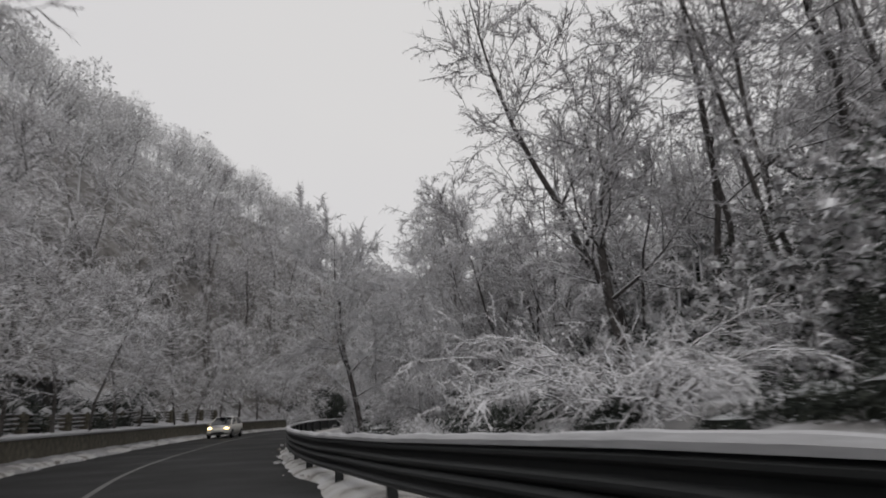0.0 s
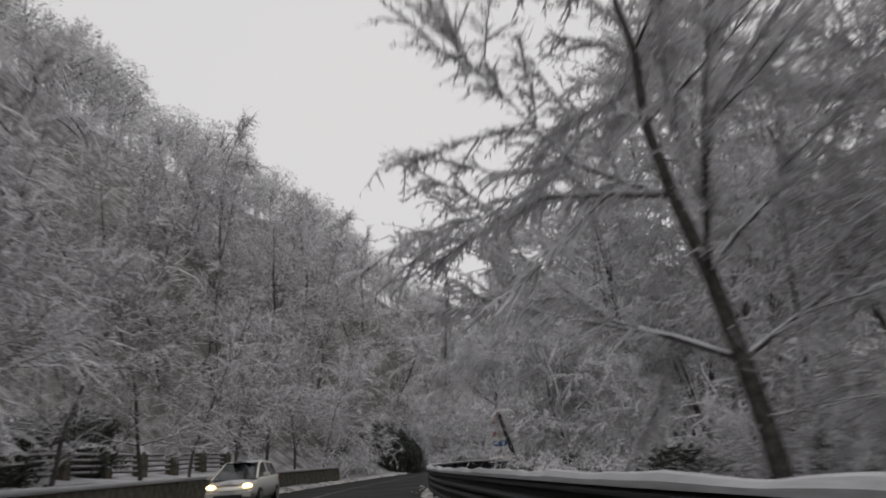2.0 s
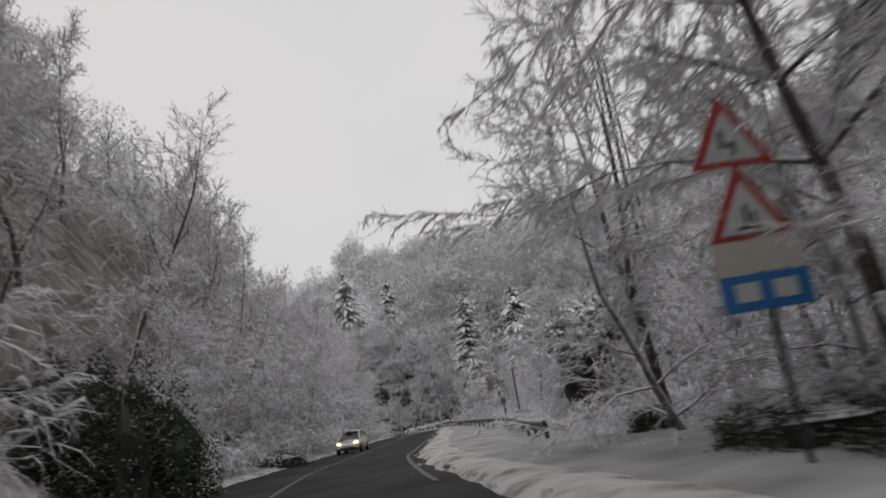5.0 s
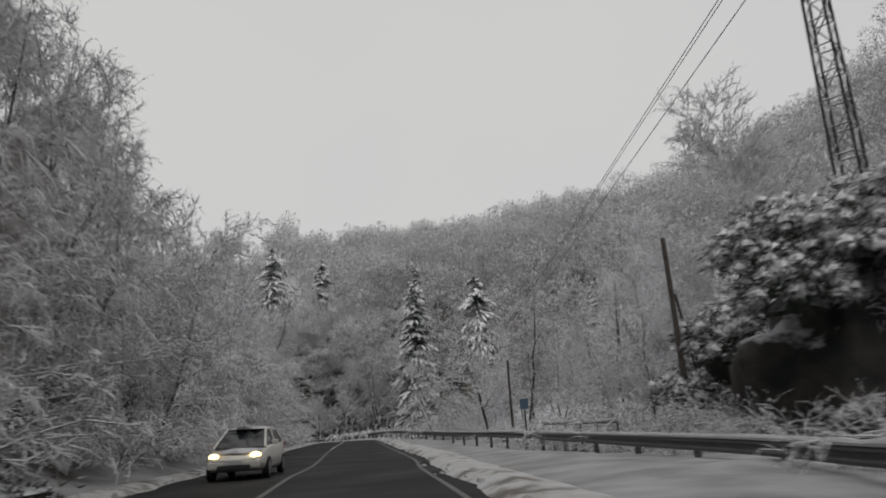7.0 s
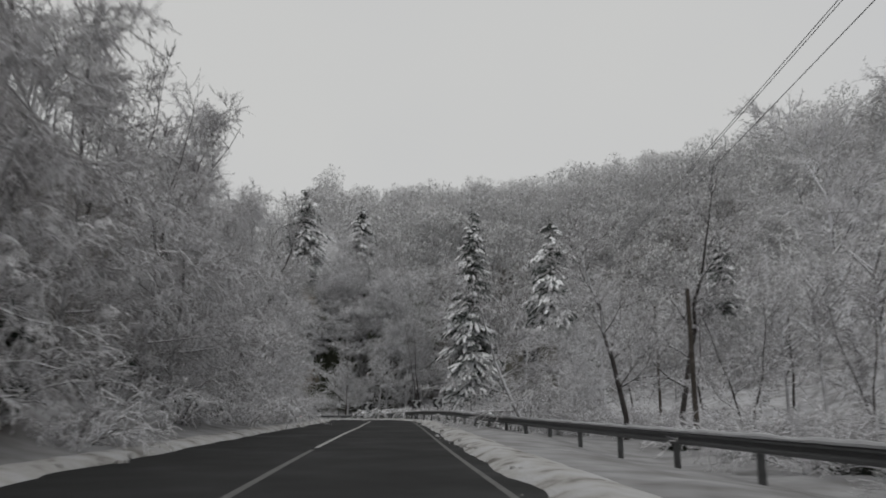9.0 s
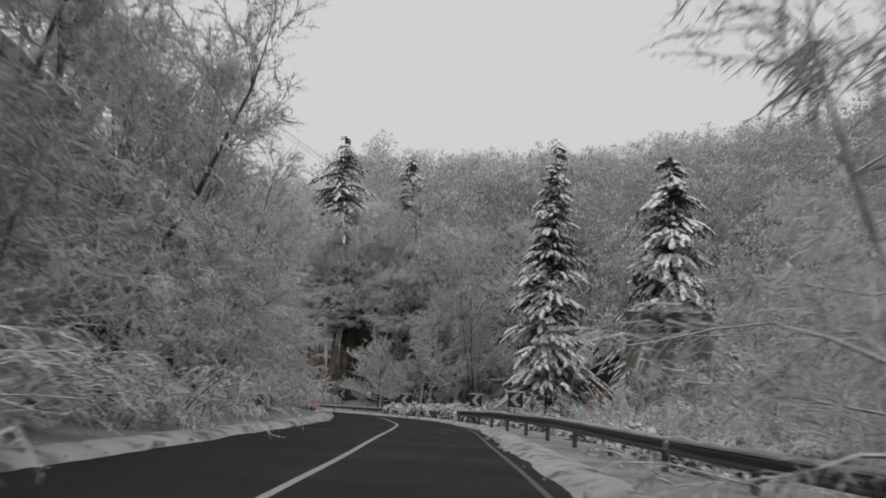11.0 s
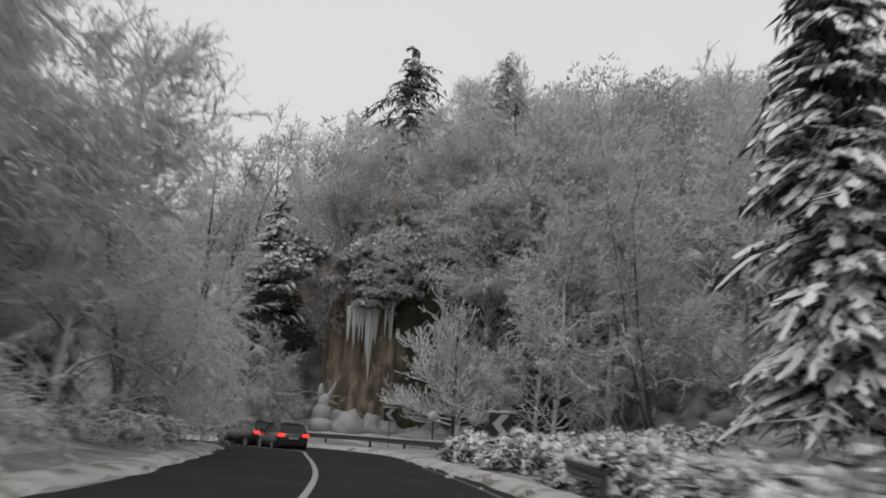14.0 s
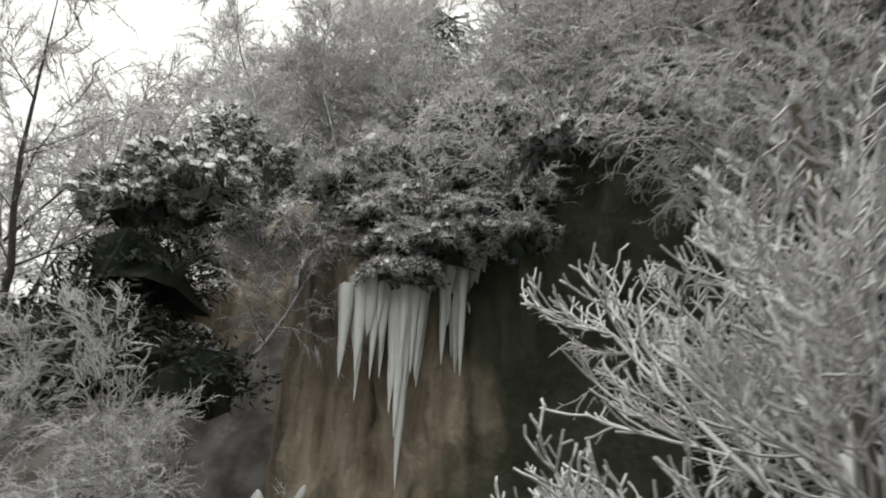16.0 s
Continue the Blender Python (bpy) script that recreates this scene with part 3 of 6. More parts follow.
ASPHALT, an, al, ab = material("wet_asphalt")
a_co = an.new("ShaderNodeTexCoord")
a_t = noise_tex(an, al, 0.35, 6.0, a_co.outputs["Object"])
a_f = noise_tex(an, al, 60.0, 3.0, a_co.outputs["Object"])
al.new(mix(an, al, a_t.outputs[0], (0.013, 0.0135, 0.0145), (0.03, 0.03, 0.03)), ab.inputs["Base Color"])
al.new(ramp(an, al, a_t.outputs[0], [(0.3, (0.6,)), (0.7, (0.9,))]).outputs[0], ab.inputs["Roughness"])
bump(an, al, ab, a_f.outputs[0], 0.5, 0.01)
ab.inputs["Specular IOR Level"].default_value = 0.13
GROUND = snowy("snowy_ground", (0.035, 0.03, 0.027), (0.09, 0.08, 0.072), snow=(0.34, 0.34, 0.35), low=0.72, high=1.12, grain=0.8, wobble=0.3, scale=0.7)
FLOOR = snowy("woodland_floor", (0.06, 0.055, 0.05), (0.19, 0.18, 0.175), snow=(0.5, 0.5, 0.52), low=0.65, high=1.05, grain=0.9, wobble=0.5, scale=1.1)
PAINT = plain("worn_white_paint", (0.36, 0.36, 0.35), 0.6, vary=0.25, grain=5.0)
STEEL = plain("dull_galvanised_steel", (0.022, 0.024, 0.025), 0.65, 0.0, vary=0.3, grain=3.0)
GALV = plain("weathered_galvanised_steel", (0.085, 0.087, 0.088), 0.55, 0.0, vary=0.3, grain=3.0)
FADED = plain("faded_white_paint", (0.1, 0.1, 0.097), 0.7, vary=0.4, grain=2.0)

# the ground: one sheet, fine near the road
gx = np.unique(np.concatenate([np.arange(-1500, -160, 70), np.arange(-160, -40, 6), np.arange(-40, 70, 1.0), np.arange(70, 220, 6), np.arange(220, 1600, 70)]))
gy = np.unique(np.concatenate([np.arange(-900, -60, 70), np.arange(-60, -4, 4), np.arange(-4, 300, 1.0), np.arange(300, 480, 6), np.arange(480, 1900, 70)]))
X, Y = np.meshgrid(gx, gy, indexing="ij")
Z = lie(X.ravel(), Y.ravel())
i, j = np.meshgrid(np.arange(len(gx) - 1), np.arange(len(gy) - 1), indexing="ij")
a = (i * len(gy) + j).ravel()
c_s, c_o = beside(X.ravel()[a] + 0.5, Y.ravel()[a] + 0.5)
far_side = ((c_o < -8.5) | (c_o > 13)).astype(int)
tagged(new("ground", mesh_of("ground", np.stack([X.ravel(), Y.ravel(), Z], 1), np.stack([a, a + len(gy), a + len(gy) + 1, a + 1], 1), [GROUND, FLOOR], far_side, smooth=True)),
       "snow-covered valley floor and steep wooded hillsides", "ground", kind="structure")


def wob(amp, sc, seed):
    return lambda s: amp * np.array([noise.noise((u * sc, seed, 0.0)) for u in s])


flat = lambda s, o: 0.02 + 0 * s
tagged(new("road", strip([-6.3, -4.2, -2.1, 0, 2.3], -60, 330, 1.0, flat, "road", [ASPHALT])), "dark wet asphalt road between snowy verges", "road", kind="structure")
tagged(new("centre_line_worn", strip([-2.19, -2.05], -60, 158, 1.0, lambda s, o: 0.026 + 0 * s, "centre_line_worn", [FADED])), "nearly worn off centre line on asphalt", "road marking", kind="structure")
tagged(new("centre_line", strip([-2.19, -2.05], 158, 330, 1.0, lambda s, o: 0.026 + 0 * s, "centre_line", [PAINT])), "worn white centre line on asphalt", "road marking", kind="structure")
tagged(new("edge_line", strip([1.62, 1.74], 92, 240, 1.0, lambda s, o: 0.026 + 0 * s, "edge_line", [FADED])), "worn white edge line on asphalt", "road marking", kind="structure")


def verge(name, side, base, spans, label):
    e1, e2 = wob(0.28, 0.35, side + 3), wob(0.1, 1.3, side + 9)
    lumps = [wob(0.05, 0.9, side + 20 + 3.7 * k) for k in range(5)]
    offs = [lambda s: side * (base + e1(s) + e2(s)), lambda s: side * (base + 0.22 + e1(s) + e2(s) * 0.6), lambda s: side * (base + 0.6 + e1(s) * 0.6), lambda s: side * (base + 1.1 + 0 * s), lambda s: side * (base + 1.9 + 0 * s)]
    heights = {0: 0.015, 1: 0.13, 2: 0.2, 3: 0.16, 4: -0.05}
    cnt = [0]

    def height(s, o):
        k = cnt[0]
        cnt[0] += 1
        return heights[k] + lumps[k](s) * (k in (1, 2, 3))
    tagged(new(name, strip(offs, *spans, 0.4, height, name, [DIRTY])), label, "snow bank", kind="structure")


verge("snow_bank_left", -1, 5.75, (-50, 320), "ploughed snow bank along the road edge")
verge("snow_bank_right", 1, 2.1, (-50, 320), "ploughed snow bank under the guard rail")


def right_of(offset_rows):
    """Places to the right of the lane, for rows of metres along and offset."""
    return [(np.interp(s + S0, LS, LP[:, 0]) + np.interp(s + S0, LS, LN[:, 0]) * o, np.interp(s + S0, LS, LP[:, 1]) + np.interp(s + S0, LS, LN[:, 1]) * o) for s, o in offset_rows]


def snow_clods():
    """Small lumps thrown up by the plough along both edges of the road."""
    rng = np.random.default_rng(12)
    at = np.concatenate([right_of([(s, o)]) for s, o in zip(rng.uniform(-4, 262, 900), np.where(rng.random(900) < 0.5, rng.normal(-6.1, 0.3, 900), rng.normal(2.35, 0.3, 900)))])
    side = beside(at[:, 0], at[:, 1])
    r = 0.025 + 0.09 * rng.random(900) ** 3
    z = grade(side[0]) + np.where(np.abs(side[1] + 6.1) < 0.45, 0.1, np.where(np.abs(side[1] - 2.35) < 0.35, 0.12, 0.03))
    v, f = blob_tris(rng, np.column_stack([at, z - 0.01]), np.column_stack([r * 1.2, r, r * 0.9]))
    return mesh_of("snow_clods", v, f, [DIRTY], smooth=True)


# guard rails: a beam with two waves, posts, and snow on top
def guard_rail(points, tops, label, post_step=4.0, rows=1, steel=None):
    steel = steel or GALV
    pts, s = resample(points, 0.25)
    tan = np.gradient(pts, axis=0)
    tan /= np.linalg.norm(tan, axis=1)[:, None]
    nrm = np.stack([-tan[:, 1], tan[:, 0]], 1)
    top = np.interp(np.linspace(0, 1, len(s)), np.linspace(0, 1, len(tops)), tops)
    e = new("guard_rail")
    tagged(e, label, "guard rail")

    def sweep(name, prof, mat, lift=0.0, uneven=0.0):
        prof = np.array(prof)
        n, m = len(s), len(prof)
        un = 1 + uneven * np.array([noise.fractal((u * 0.9, lift, 2.0), 1.0, 2.0, 4) for u in s])[:, None] if uneven else np.ones((n, 1))
        v = np.stack([pts[:, None, 0] + nrm[:, None, 0] * prof[None, :, 0], pts[:, None, 1] + nrm[:, None, 1] * prof[None, :, 0],
                      top[:, None] + lift + prof[None, :, 1] * np.where(prof[None, :, 1] > 0, un, 1)], 2)
        i, j = np.meshgrid(np.arange(n - 1), np.arange(m), indexing="ij")
        a, b = (i * m + j).ravel(), (i * m + (j + 1) % m).ravel()
        return child(name, mesh_of(name, v.reshape(-1, 3), np.stack([a, b, b + m, a + m], 1), [mat], smooth=False), e)

    face = [(0.0, 0.0), (0.03, -0.01), (0.075, -0.055), (0.075, -0.085), (0.01, -0.125), (0.01, -0.185), (0.075, -0.225), (0.075, -0.255), (0.03, -0.3), (0.0, -0.31)]
    for k in range(rows):
        low = [(x, z - 0.31 * k) for x, z in face]
        sweep("beam", low + [(x - 0.006, z) for x, z in reversed(low)], steel)
    sweep("snow_cap", [(-0.07, -0.01), (-0.085, 0.03), (-0.06, 0.07), (0.0, 0.09), (0.05, 0.078), (0.085, 0.035), (0.085, -0.012), (0.03, -0.012)], SNOW, 0.0, 0.55)
    bm = bmesh.new()
    box(bm, -0.16, -0.01, -0.05, 0.05, -1.15, -0.02, 0.012)
    post = from_bm("post", bm, steel)
    for k in range(2, len(s) - 1, int(post_step / 0.25)):
        q = child("post", post, e)
        q.matrix_basis = pose(pts[k, 0], pts[k, 1], top[k], 0, 0, math.degrees(math.atan2(nrm[k, 1], nrm[k, 0])))
    return e


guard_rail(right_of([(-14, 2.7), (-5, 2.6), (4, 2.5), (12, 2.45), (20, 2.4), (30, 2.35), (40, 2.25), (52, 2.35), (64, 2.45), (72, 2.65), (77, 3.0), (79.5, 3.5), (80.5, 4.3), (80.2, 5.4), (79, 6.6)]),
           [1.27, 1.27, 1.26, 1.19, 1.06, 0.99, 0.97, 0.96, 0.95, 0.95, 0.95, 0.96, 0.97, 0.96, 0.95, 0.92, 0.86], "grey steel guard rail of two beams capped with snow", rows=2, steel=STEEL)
guard_rail([(-1.5, 99), (0, 104), (2.4, 111.5), (4.3, 116.3), (8.2, 129.6), (11.4, 141), (14.5, 156), (16.6, 167), (18.3, 177), (19.8, 185), (21.2, 193), (22.6, 203), (24, 213)],
           [0.62, 0.62, 0.65, 0.68, 0.7, 0.75, 0.85, 1.0, 0.95, 0.75], "grey steel guard rail capped with snow on short posts", 4.0)
guard_rail([(24.4, 220.5), (25.8, 231), (26.9, 243), (25.3, 251), (20.3, 260), (14, 263), (6.9, 263.5), (-6, 265), (-25, 270)],
           [0.55, 0.4, 0.1, -0.1, -0.2, -0.25, -0.25, -0.3], "grey steel guard rail bending round the curve below the cliff", 4.0)
tagged(new("snow_clods", snow_clods()), "small lumps of dirty snow strewn along the road edges", "snow", kind="stuff")

# ---- kinds of trees ----
BIG = [tree_kind(11, 15, 0.18, 0.2, 0.36), tree_kind(12, 16, 0.18, 0.25, 0.34, forks=2, limbs=1), tree_kind(13, 14, 0.17, 0.12, 0.38, lean=(0.15, 0.1)),
       tree_kind(14, 17, 0.2, 0.3, 0.36), tree_kind(15, 15, 0.18, 0.2, 0.36, forks=3, limbs=1)]
LOW = [tree_kind(16, 9, 0.13, 0.05, 0.5, lean=(0.5, 0), rise=-0.05, up=(0.0, 0.5), droop=-0.2, bark=RIME), tree_kind(17, 8, 0.12, 0.05, 0.54, lean=(0.35, 0.2), rise=-0.06, up=(0.0, 0.4), droop=-0.25, bark=RIME)]
DROOP = [tree_kind(26, 15, 0.24, 0.1, 0.4, 3600, 0.75, 0.03, lean=(0.22, 0.0), limbs=4, rise=-0.07, up=(0.3, 0.8), droop=-0.28, bark=RIME, mat=HOAR, sway=0.12), tree_kind(27, 14, 0.22, 0.08, 0.42, 3600, 0.75, 0.03, lean=(0.3, 0.1), limbs=4, rise=-0.08, up=(0.2, 0.7), droop=-0.3, bark=RIME, mat=HOAR, sway=0.12)]
LOW_WHITE = [tree_kind(16, 9, 0.13, 0.05, 0.5, lean=(0.5, 0), rise=-0.05, up=(0.0, 0.5), droop=-0.2, bark=RIME, mat=HOAR), tree_kind(17, 8, 0.12, 0.05, 0.54, lean=(0.35, 0.2), rise=-0.06, up=(0.0, 0.4), droop=-0.25, bark=RIME, mat=HOAR)]
MID = [tree_kind(20 + k, 12, 0.14, 0.15, 0.36, 700, 1.0, 0.035, top=2, limbs=1, sub=4, forks=1 + k % 2) for k in range(4)]
SLIM = [tree_kind(31, 8, 0.08, 0.2, 0.4, 1000, 0.6, 0.018, flare=1.6), tree_kind(32, 9, 0.09, 0.22, 0.4, 1000, 0.6, 0.018, flare=1.5)]
SHRUB = [shrub_kind(41, 2.6, 2.0), shrub_kind(42, 2.0, 2.2, arch=0.8), shrub_kind(43, 3.4, 2.2, 20, 760, 0.022, 0.42, 0.7)]
CONIFER = [conifer_kind(51, 29, 4.9, 30, 12, ragged=0.24), conifer_kind(54, 24, 6.6, 24, 13, ragged=0.24), conifer_kind(53, 16, 3.8, 19, 11), conifer_kind(55, 24, 8.6, 15, 13, ragged=0.42)]
EVER = [evergreen_kind(61, 2.6, 2.6, 3.0, 130, 2200, 0.36), evergreen_kind(62, 2.2, 2.4, 2.2, 110, 2000, 0.36), evergreen_kind(63, 1.2, 1.2, 1.1, 110, 600, 0.23, 16)]
IVY = evergreen_kind(69, 1.3, 1.3, 1.2, 170, 500, 0.26, 40)
EVER_BIG = [evergreen_kind(64, 5.6, 5.6, 8.0, 420, 6500, 0.4, 54), evergreen_kind(65, 4.6, 4.6, 6.4, 340, 5200, 0.38, 54)]
OVERHANG = [tree_kind(28, 15, 0.2, 0.28, 0.46, 3600, 0.62, 0.026, lean=(0.3, 0.0), limbs=3, rise=-0.03, up=(0.1, 0.7), mat=HOAR, droop=-0.2), tree_kind(29, 14, 0.18, 0.25, 0.5, 3600, 0.62, 0.026, lean=(0.2, 0.1), limbs=3, rise=-0.04, up=(0.1, 0.7), mat=HOAR, droop=-0.22)]
DENSE = [tree_kind(18, 14, 0.17, 0.06, 0.36, 2300, 0.7, 0.026, limbs=3, bark=RIME, mat=HOAR), tree_kind(19, 15, 0.17, 0.08, 0.34, 2300, 0.7, 0.026, limbs=3, bark=RIME, mat=HOAR)]
# leaf clumps coloured as shade, to fill dark places under trees
SHADE_CLUMP = [shade_clump_kind(66, 2.2, 2.4), shade_clump_kind(67, 2.6, 2.0)]
SHADE_MASS = shade_clump_kind(68, 2.0, 6.4, 9500, 0.12)
WHITE_SHRUB = [shrub_kind(45, 2.6, 2.0, mat=HOAR, count=480), shrub_kind(46, 2.2, 2.4, arch=0.9, mat=HOAR, count=480)]
CON, CANE, EV = ("trunk", "foliage", "snow_load"), ("stem", "crown"), ("foliage", "snow_load")

pick = random.Random(5)


def clear_of(rows, x, y, r):
    return [(a, b) for a, b in rows if math.hypot(a - x, b - y) > r]


def scatter(name, kinds, rows, label, category="tree", lo=0.8, hi=1.2, parts=("trunk", "crown"), sink=0.0, face=None):
    for x, y in rows:
        turn = pick.uniform(0, 360)
        if face is not None:
            s, o = beside(x, y)
            k = int(np.clip(round(s[0]), 0, len(LN) - 1))
            turn = math.degrees(math.atan2(face * LN[k, 1], face * LN[k, 0])) + pick.uniform(-35, 35)
        plant(name, pick.choice(kinds), x, y, label, category, turn, pick.uniform(lo, hi), sink, parts=parts)


def along(s0, s1, step, o0, o1, jitter=1.5):
    rows = []
    s = s0
    while s < s1:
        rows += right_of([(s + pick.uniform(-jitter, jitter), pick.uniform(o0, o1))])
        s += step
    return rows


# the bank to the left of the road
scatter("leaning_tree", LOW, clear_of(along(90, 170, 3.6, -8.8, -10.6, 1.0), -14.4, 98, 6.5) + along(170, 192, 3.6, -10.2, -11.6, 1.0), "small frosted tree leaning out from the bank over the road", lo=0.7, hi=1.0, face=1)
scatter("leaning_tree", LOW_WHITE, along(192, 238, 3.4, -11.2, -12.6, 1.0), "small tree thick with hoar frost leaning from the bank", lo=0.7, hi=1.0, face=1)
scatter("bare_tree", BIG, along(90, 124, 5.0, -11.5, -15) + along(176, 250, 6.0, -11.5, -15), "tall leafless tree white with frost on a steep bank", lo=0.6, hi=0.85)
scatter("bare_tree", BIG, along(126, 174, 6.0, -11.5, -15), "leafless tree white with frost on a steep bank", lo=0.42, hi=0.56)
scatter("snowy_shrub", SHRUB, clear_of(along(86, 192, 3.0, -7.6, -9.2), -14.4, 97.5, 6.5) + along(192, 236, 2.4, -9.2, -10.6), "arching shrub bent under snow above the road", "shrub", 0.8, 1.3, CANE)
scatter("bare_tree", MID, along(86, 262, 7.0, -15, -22, 2.5), "leafless tree white with frost on a steep bank", lo=0.8, hi=1.1)
scatter("slim_tree", SLIM, along(8, 84, 5.0, -7.8, -9.2, 1.0), "slim roadside tree with snow on every twig", lo=0.9, hi=1.2)
scatter("bare_tree", BIG, along(14, 88, 8, -13, -16), "tall leafless tree white with frost", lo=0.6, hi=0.75)
scatter("bare_tree", MID, along(4, 88, 6, -16, -22), "tall leafless tree white with frost", lo=0.8, hi=1.0)
# right of the road
scatter("bare_tree", BIG, along(80, 96, 7.5, 8, 12), "tall leafless tree white with frost", lo=0.75, hi=1.0)
scatter("bare_tree", MID, along(34, 100, 7, 13, 20), "tall leafless tree white with frost", lo=0.8, hi=1.1)
scatter("leaning_tree", LOW, along(60, 96, 5.5, 7.5, 9.5, 1.0), "small frosted tree leaning over the guard rail", lo=0.6, hi=0.9, face=-1)
scatter("bare_tree", MID, along(100, 150, 5, 15, 24) + along(150, 235, 8, 18, 26), "leafless tree white with frost beside the road", lo=0.5, hi=0.75)
scatter("snowy_shrub", SHRUB, along(34, 76, 4.0, 6.0, 9.0), "arching shrub bent under snow behind the rail", "shrub", 0.5, 0.85, CANE)
scatter("snowy_shrub", SHRUB, along(130, 215, 3.0, 9.5, 14), "arching shrub bent under snow behind the rail", "shrub", 0.7, 1.1, CANE)

scatter("leaning_tree", LOW, along(38, 84, 3.6, 8.5, 12, 1.0), "small frosted tree in the wood behind the rail", lo=0.55, hi=0.8)
scatter("frosted_tree", MID, along(40, 92, 4.5, 13, 18), "frosted tree in the wood behind the rail", lo=0.6, hi=0.85)
scatter("snowy_shrub", SHRUB, along(128, 200, 3.5, 14, 20), "frosted shrub on the slope beyond the rail", "shrub", 0.7, 1.1, CANE)
scatter("snowy_shrub", SHRUB, along(222, 246, 2.2, -8.4, -9.8), "low shrub bent under snow inside the bend", "shrub", 0.5, 0.8, CANE)
scatter("leaning_tree", LOW, along(86, 122, 4.5, 10.5, 17), "small frosted tree beside the snowy verge", lo=0.5, hi=0.8)
scatter("snowy_shrub", SHRUB, along(84, 116, 2.6, 8, 13), "low shrub edged with snow beside the verge", "shrub", 0.5, 0.9, CANE)
# low shrubs, and near-black leaf clumps added as shade beneath the trees
scatter("snowy_shrub", SHRUB[:2], along(6, 60, 2.2, 4.8, 9.5), "low shrub edged with snow behind the rail", "shrub", 0.3, 0.5, CANE)
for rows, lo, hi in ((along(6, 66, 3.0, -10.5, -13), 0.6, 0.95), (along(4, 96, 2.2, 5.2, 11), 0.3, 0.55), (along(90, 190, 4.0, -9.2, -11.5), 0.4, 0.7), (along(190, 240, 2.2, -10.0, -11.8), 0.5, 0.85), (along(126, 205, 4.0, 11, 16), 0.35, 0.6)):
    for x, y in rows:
        plant("undergrowth", SHADE_CLUMP[pick.randrange(2)], x, y, "near-black leaf clump added for the shade under the trees", "bush", pick.uniform(0, 360), pick.uniform(lo, hi), parts=("foliage",))
# a dark void in the bank, its shade built as near-black leaf masses
plant("undergrowth", SHADE_MASS, -14.9, 101.3, "near-black leaf mass filling a hollow in the bank with shade", "bush", 0, 0.95, 0.3, parts=("foliage",))
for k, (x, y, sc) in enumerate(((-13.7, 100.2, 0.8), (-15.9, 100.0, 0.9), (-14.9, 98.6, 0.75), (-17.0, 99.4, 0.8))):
    plant("undergrowth", SHADE_MASS, x, y, "near-black leaf mass filling a hollow in the bank with shade", "bush", k * 100, sc, 0.3, parts=("foliage",))
plant("undergrowth", SHADE_MASS, -16.6, 103.6, "near-black leaf mass filling a hollow in the bank with shade", "bush", 60, 0.85, 0.3, parts=("foliage",))
# two gaps in the bank, darkened by leaf clumps in place of shade
plant("undergrowth", SHADE_CLUMP[1], -7.7, 151.5, "near-black leaf clump put in for shade in a bank gap", "bush", 0, 0.6, parts=("foliage",))
plant("undergrowth", SHADE_CLUMP[1], -9.5, 118, "near-black leaf clump put in for shade in a bank gap", "bush", 0, 0.7, parts=("foliage",))


# woods on the hillsides: one mesh of many small trees
def wood_kind(seed, height, clumps, per, length, r, fine):
    """A small tree: a stem with limbs, and rounded clumps of frosted twigs with their outward directions."""
    rng = np.random.default_rng(seed)
    top, wide, deep = height * rng.uniform(0.62, 0.72), height * rng.uniform(0.2, 0.3), height * rng.uniform(0.22, 0.3)
    stem = [(0, 0, -0.5, 0.2, 0.1, height * 0.45, height * 0.012, height * 0.008), (0.2, 0.1, height * 0.45, 0, 0, height * 0.94, height * 0.008, 0.03)]
    limb, tw, ways = [], [], []
    for k in range(clumps):
        a, e = k * 2.4 + rng.uniform(-0.5, 0.5), 1.0 - 1.9 * (k + 0.5) / clumps
        ring = math.sqrt(max(1 - e * e, 0.02))
        o = np.array([math.cos(a) * ring, math.sin(a) * ring, e])
        c = o * np.array([wide, wide, deep]) * rng.uniform(0.6, 1.0) + np.array([0, 0, top])
        limb.append((0.1, 0, c[2] - height * 0.16, *c, 0.08, 0.03))
        R = height * rng.uniform(0.085, 0.14)
        d = rng.normal(0, 1, (per, 3)) + o * 0.7 + np.array([0, 0, 0.2])
        d /= np.linalg.norm(d, axis=1)[:, None]
        p = c + d * R * rng.uniform(0.45, 1.0, (per, 1)) * np.array([1, 1, 0.8])
        q = p + (d * 0.7 + rng.normal(0, 0.6, (per, 3))) * length * rng.uniform(0.5, 1.2, (per, 1))
        tw.append(np.concatenate([p, q, np.full((per, 1), r) * rng.uniform(0.6, 1.3, (per, 1))], 1))
        way = d * 0.75 + o * 0.6 + np.array([0, 0, 0.15]) + rng.normal(0, 0.12, (per, 3))
        ways.append(way / np.linalg.norm(way, axis=1)[:, None])
    bark = join(tubes(stem, 4), tubes(limb, 3)) if fine else join(tubes(stem, 3), tubes(limb[:3], 3))
    ways = np.concatenate(ways)
    v, f = slivers(np.concatenate(tw), seed, ways + rng.normal(0, 0.3, ways.shape))
    t = v[f]
    back = (np.cross(t[:, 1] - t[:, 0], t[:, 2] - t[:, 0]) * ways).sum(1) < 0
    f[back] = f[back][:, ::-1]
    return bark, (v, f), np.repeat(ways, 3, 0)


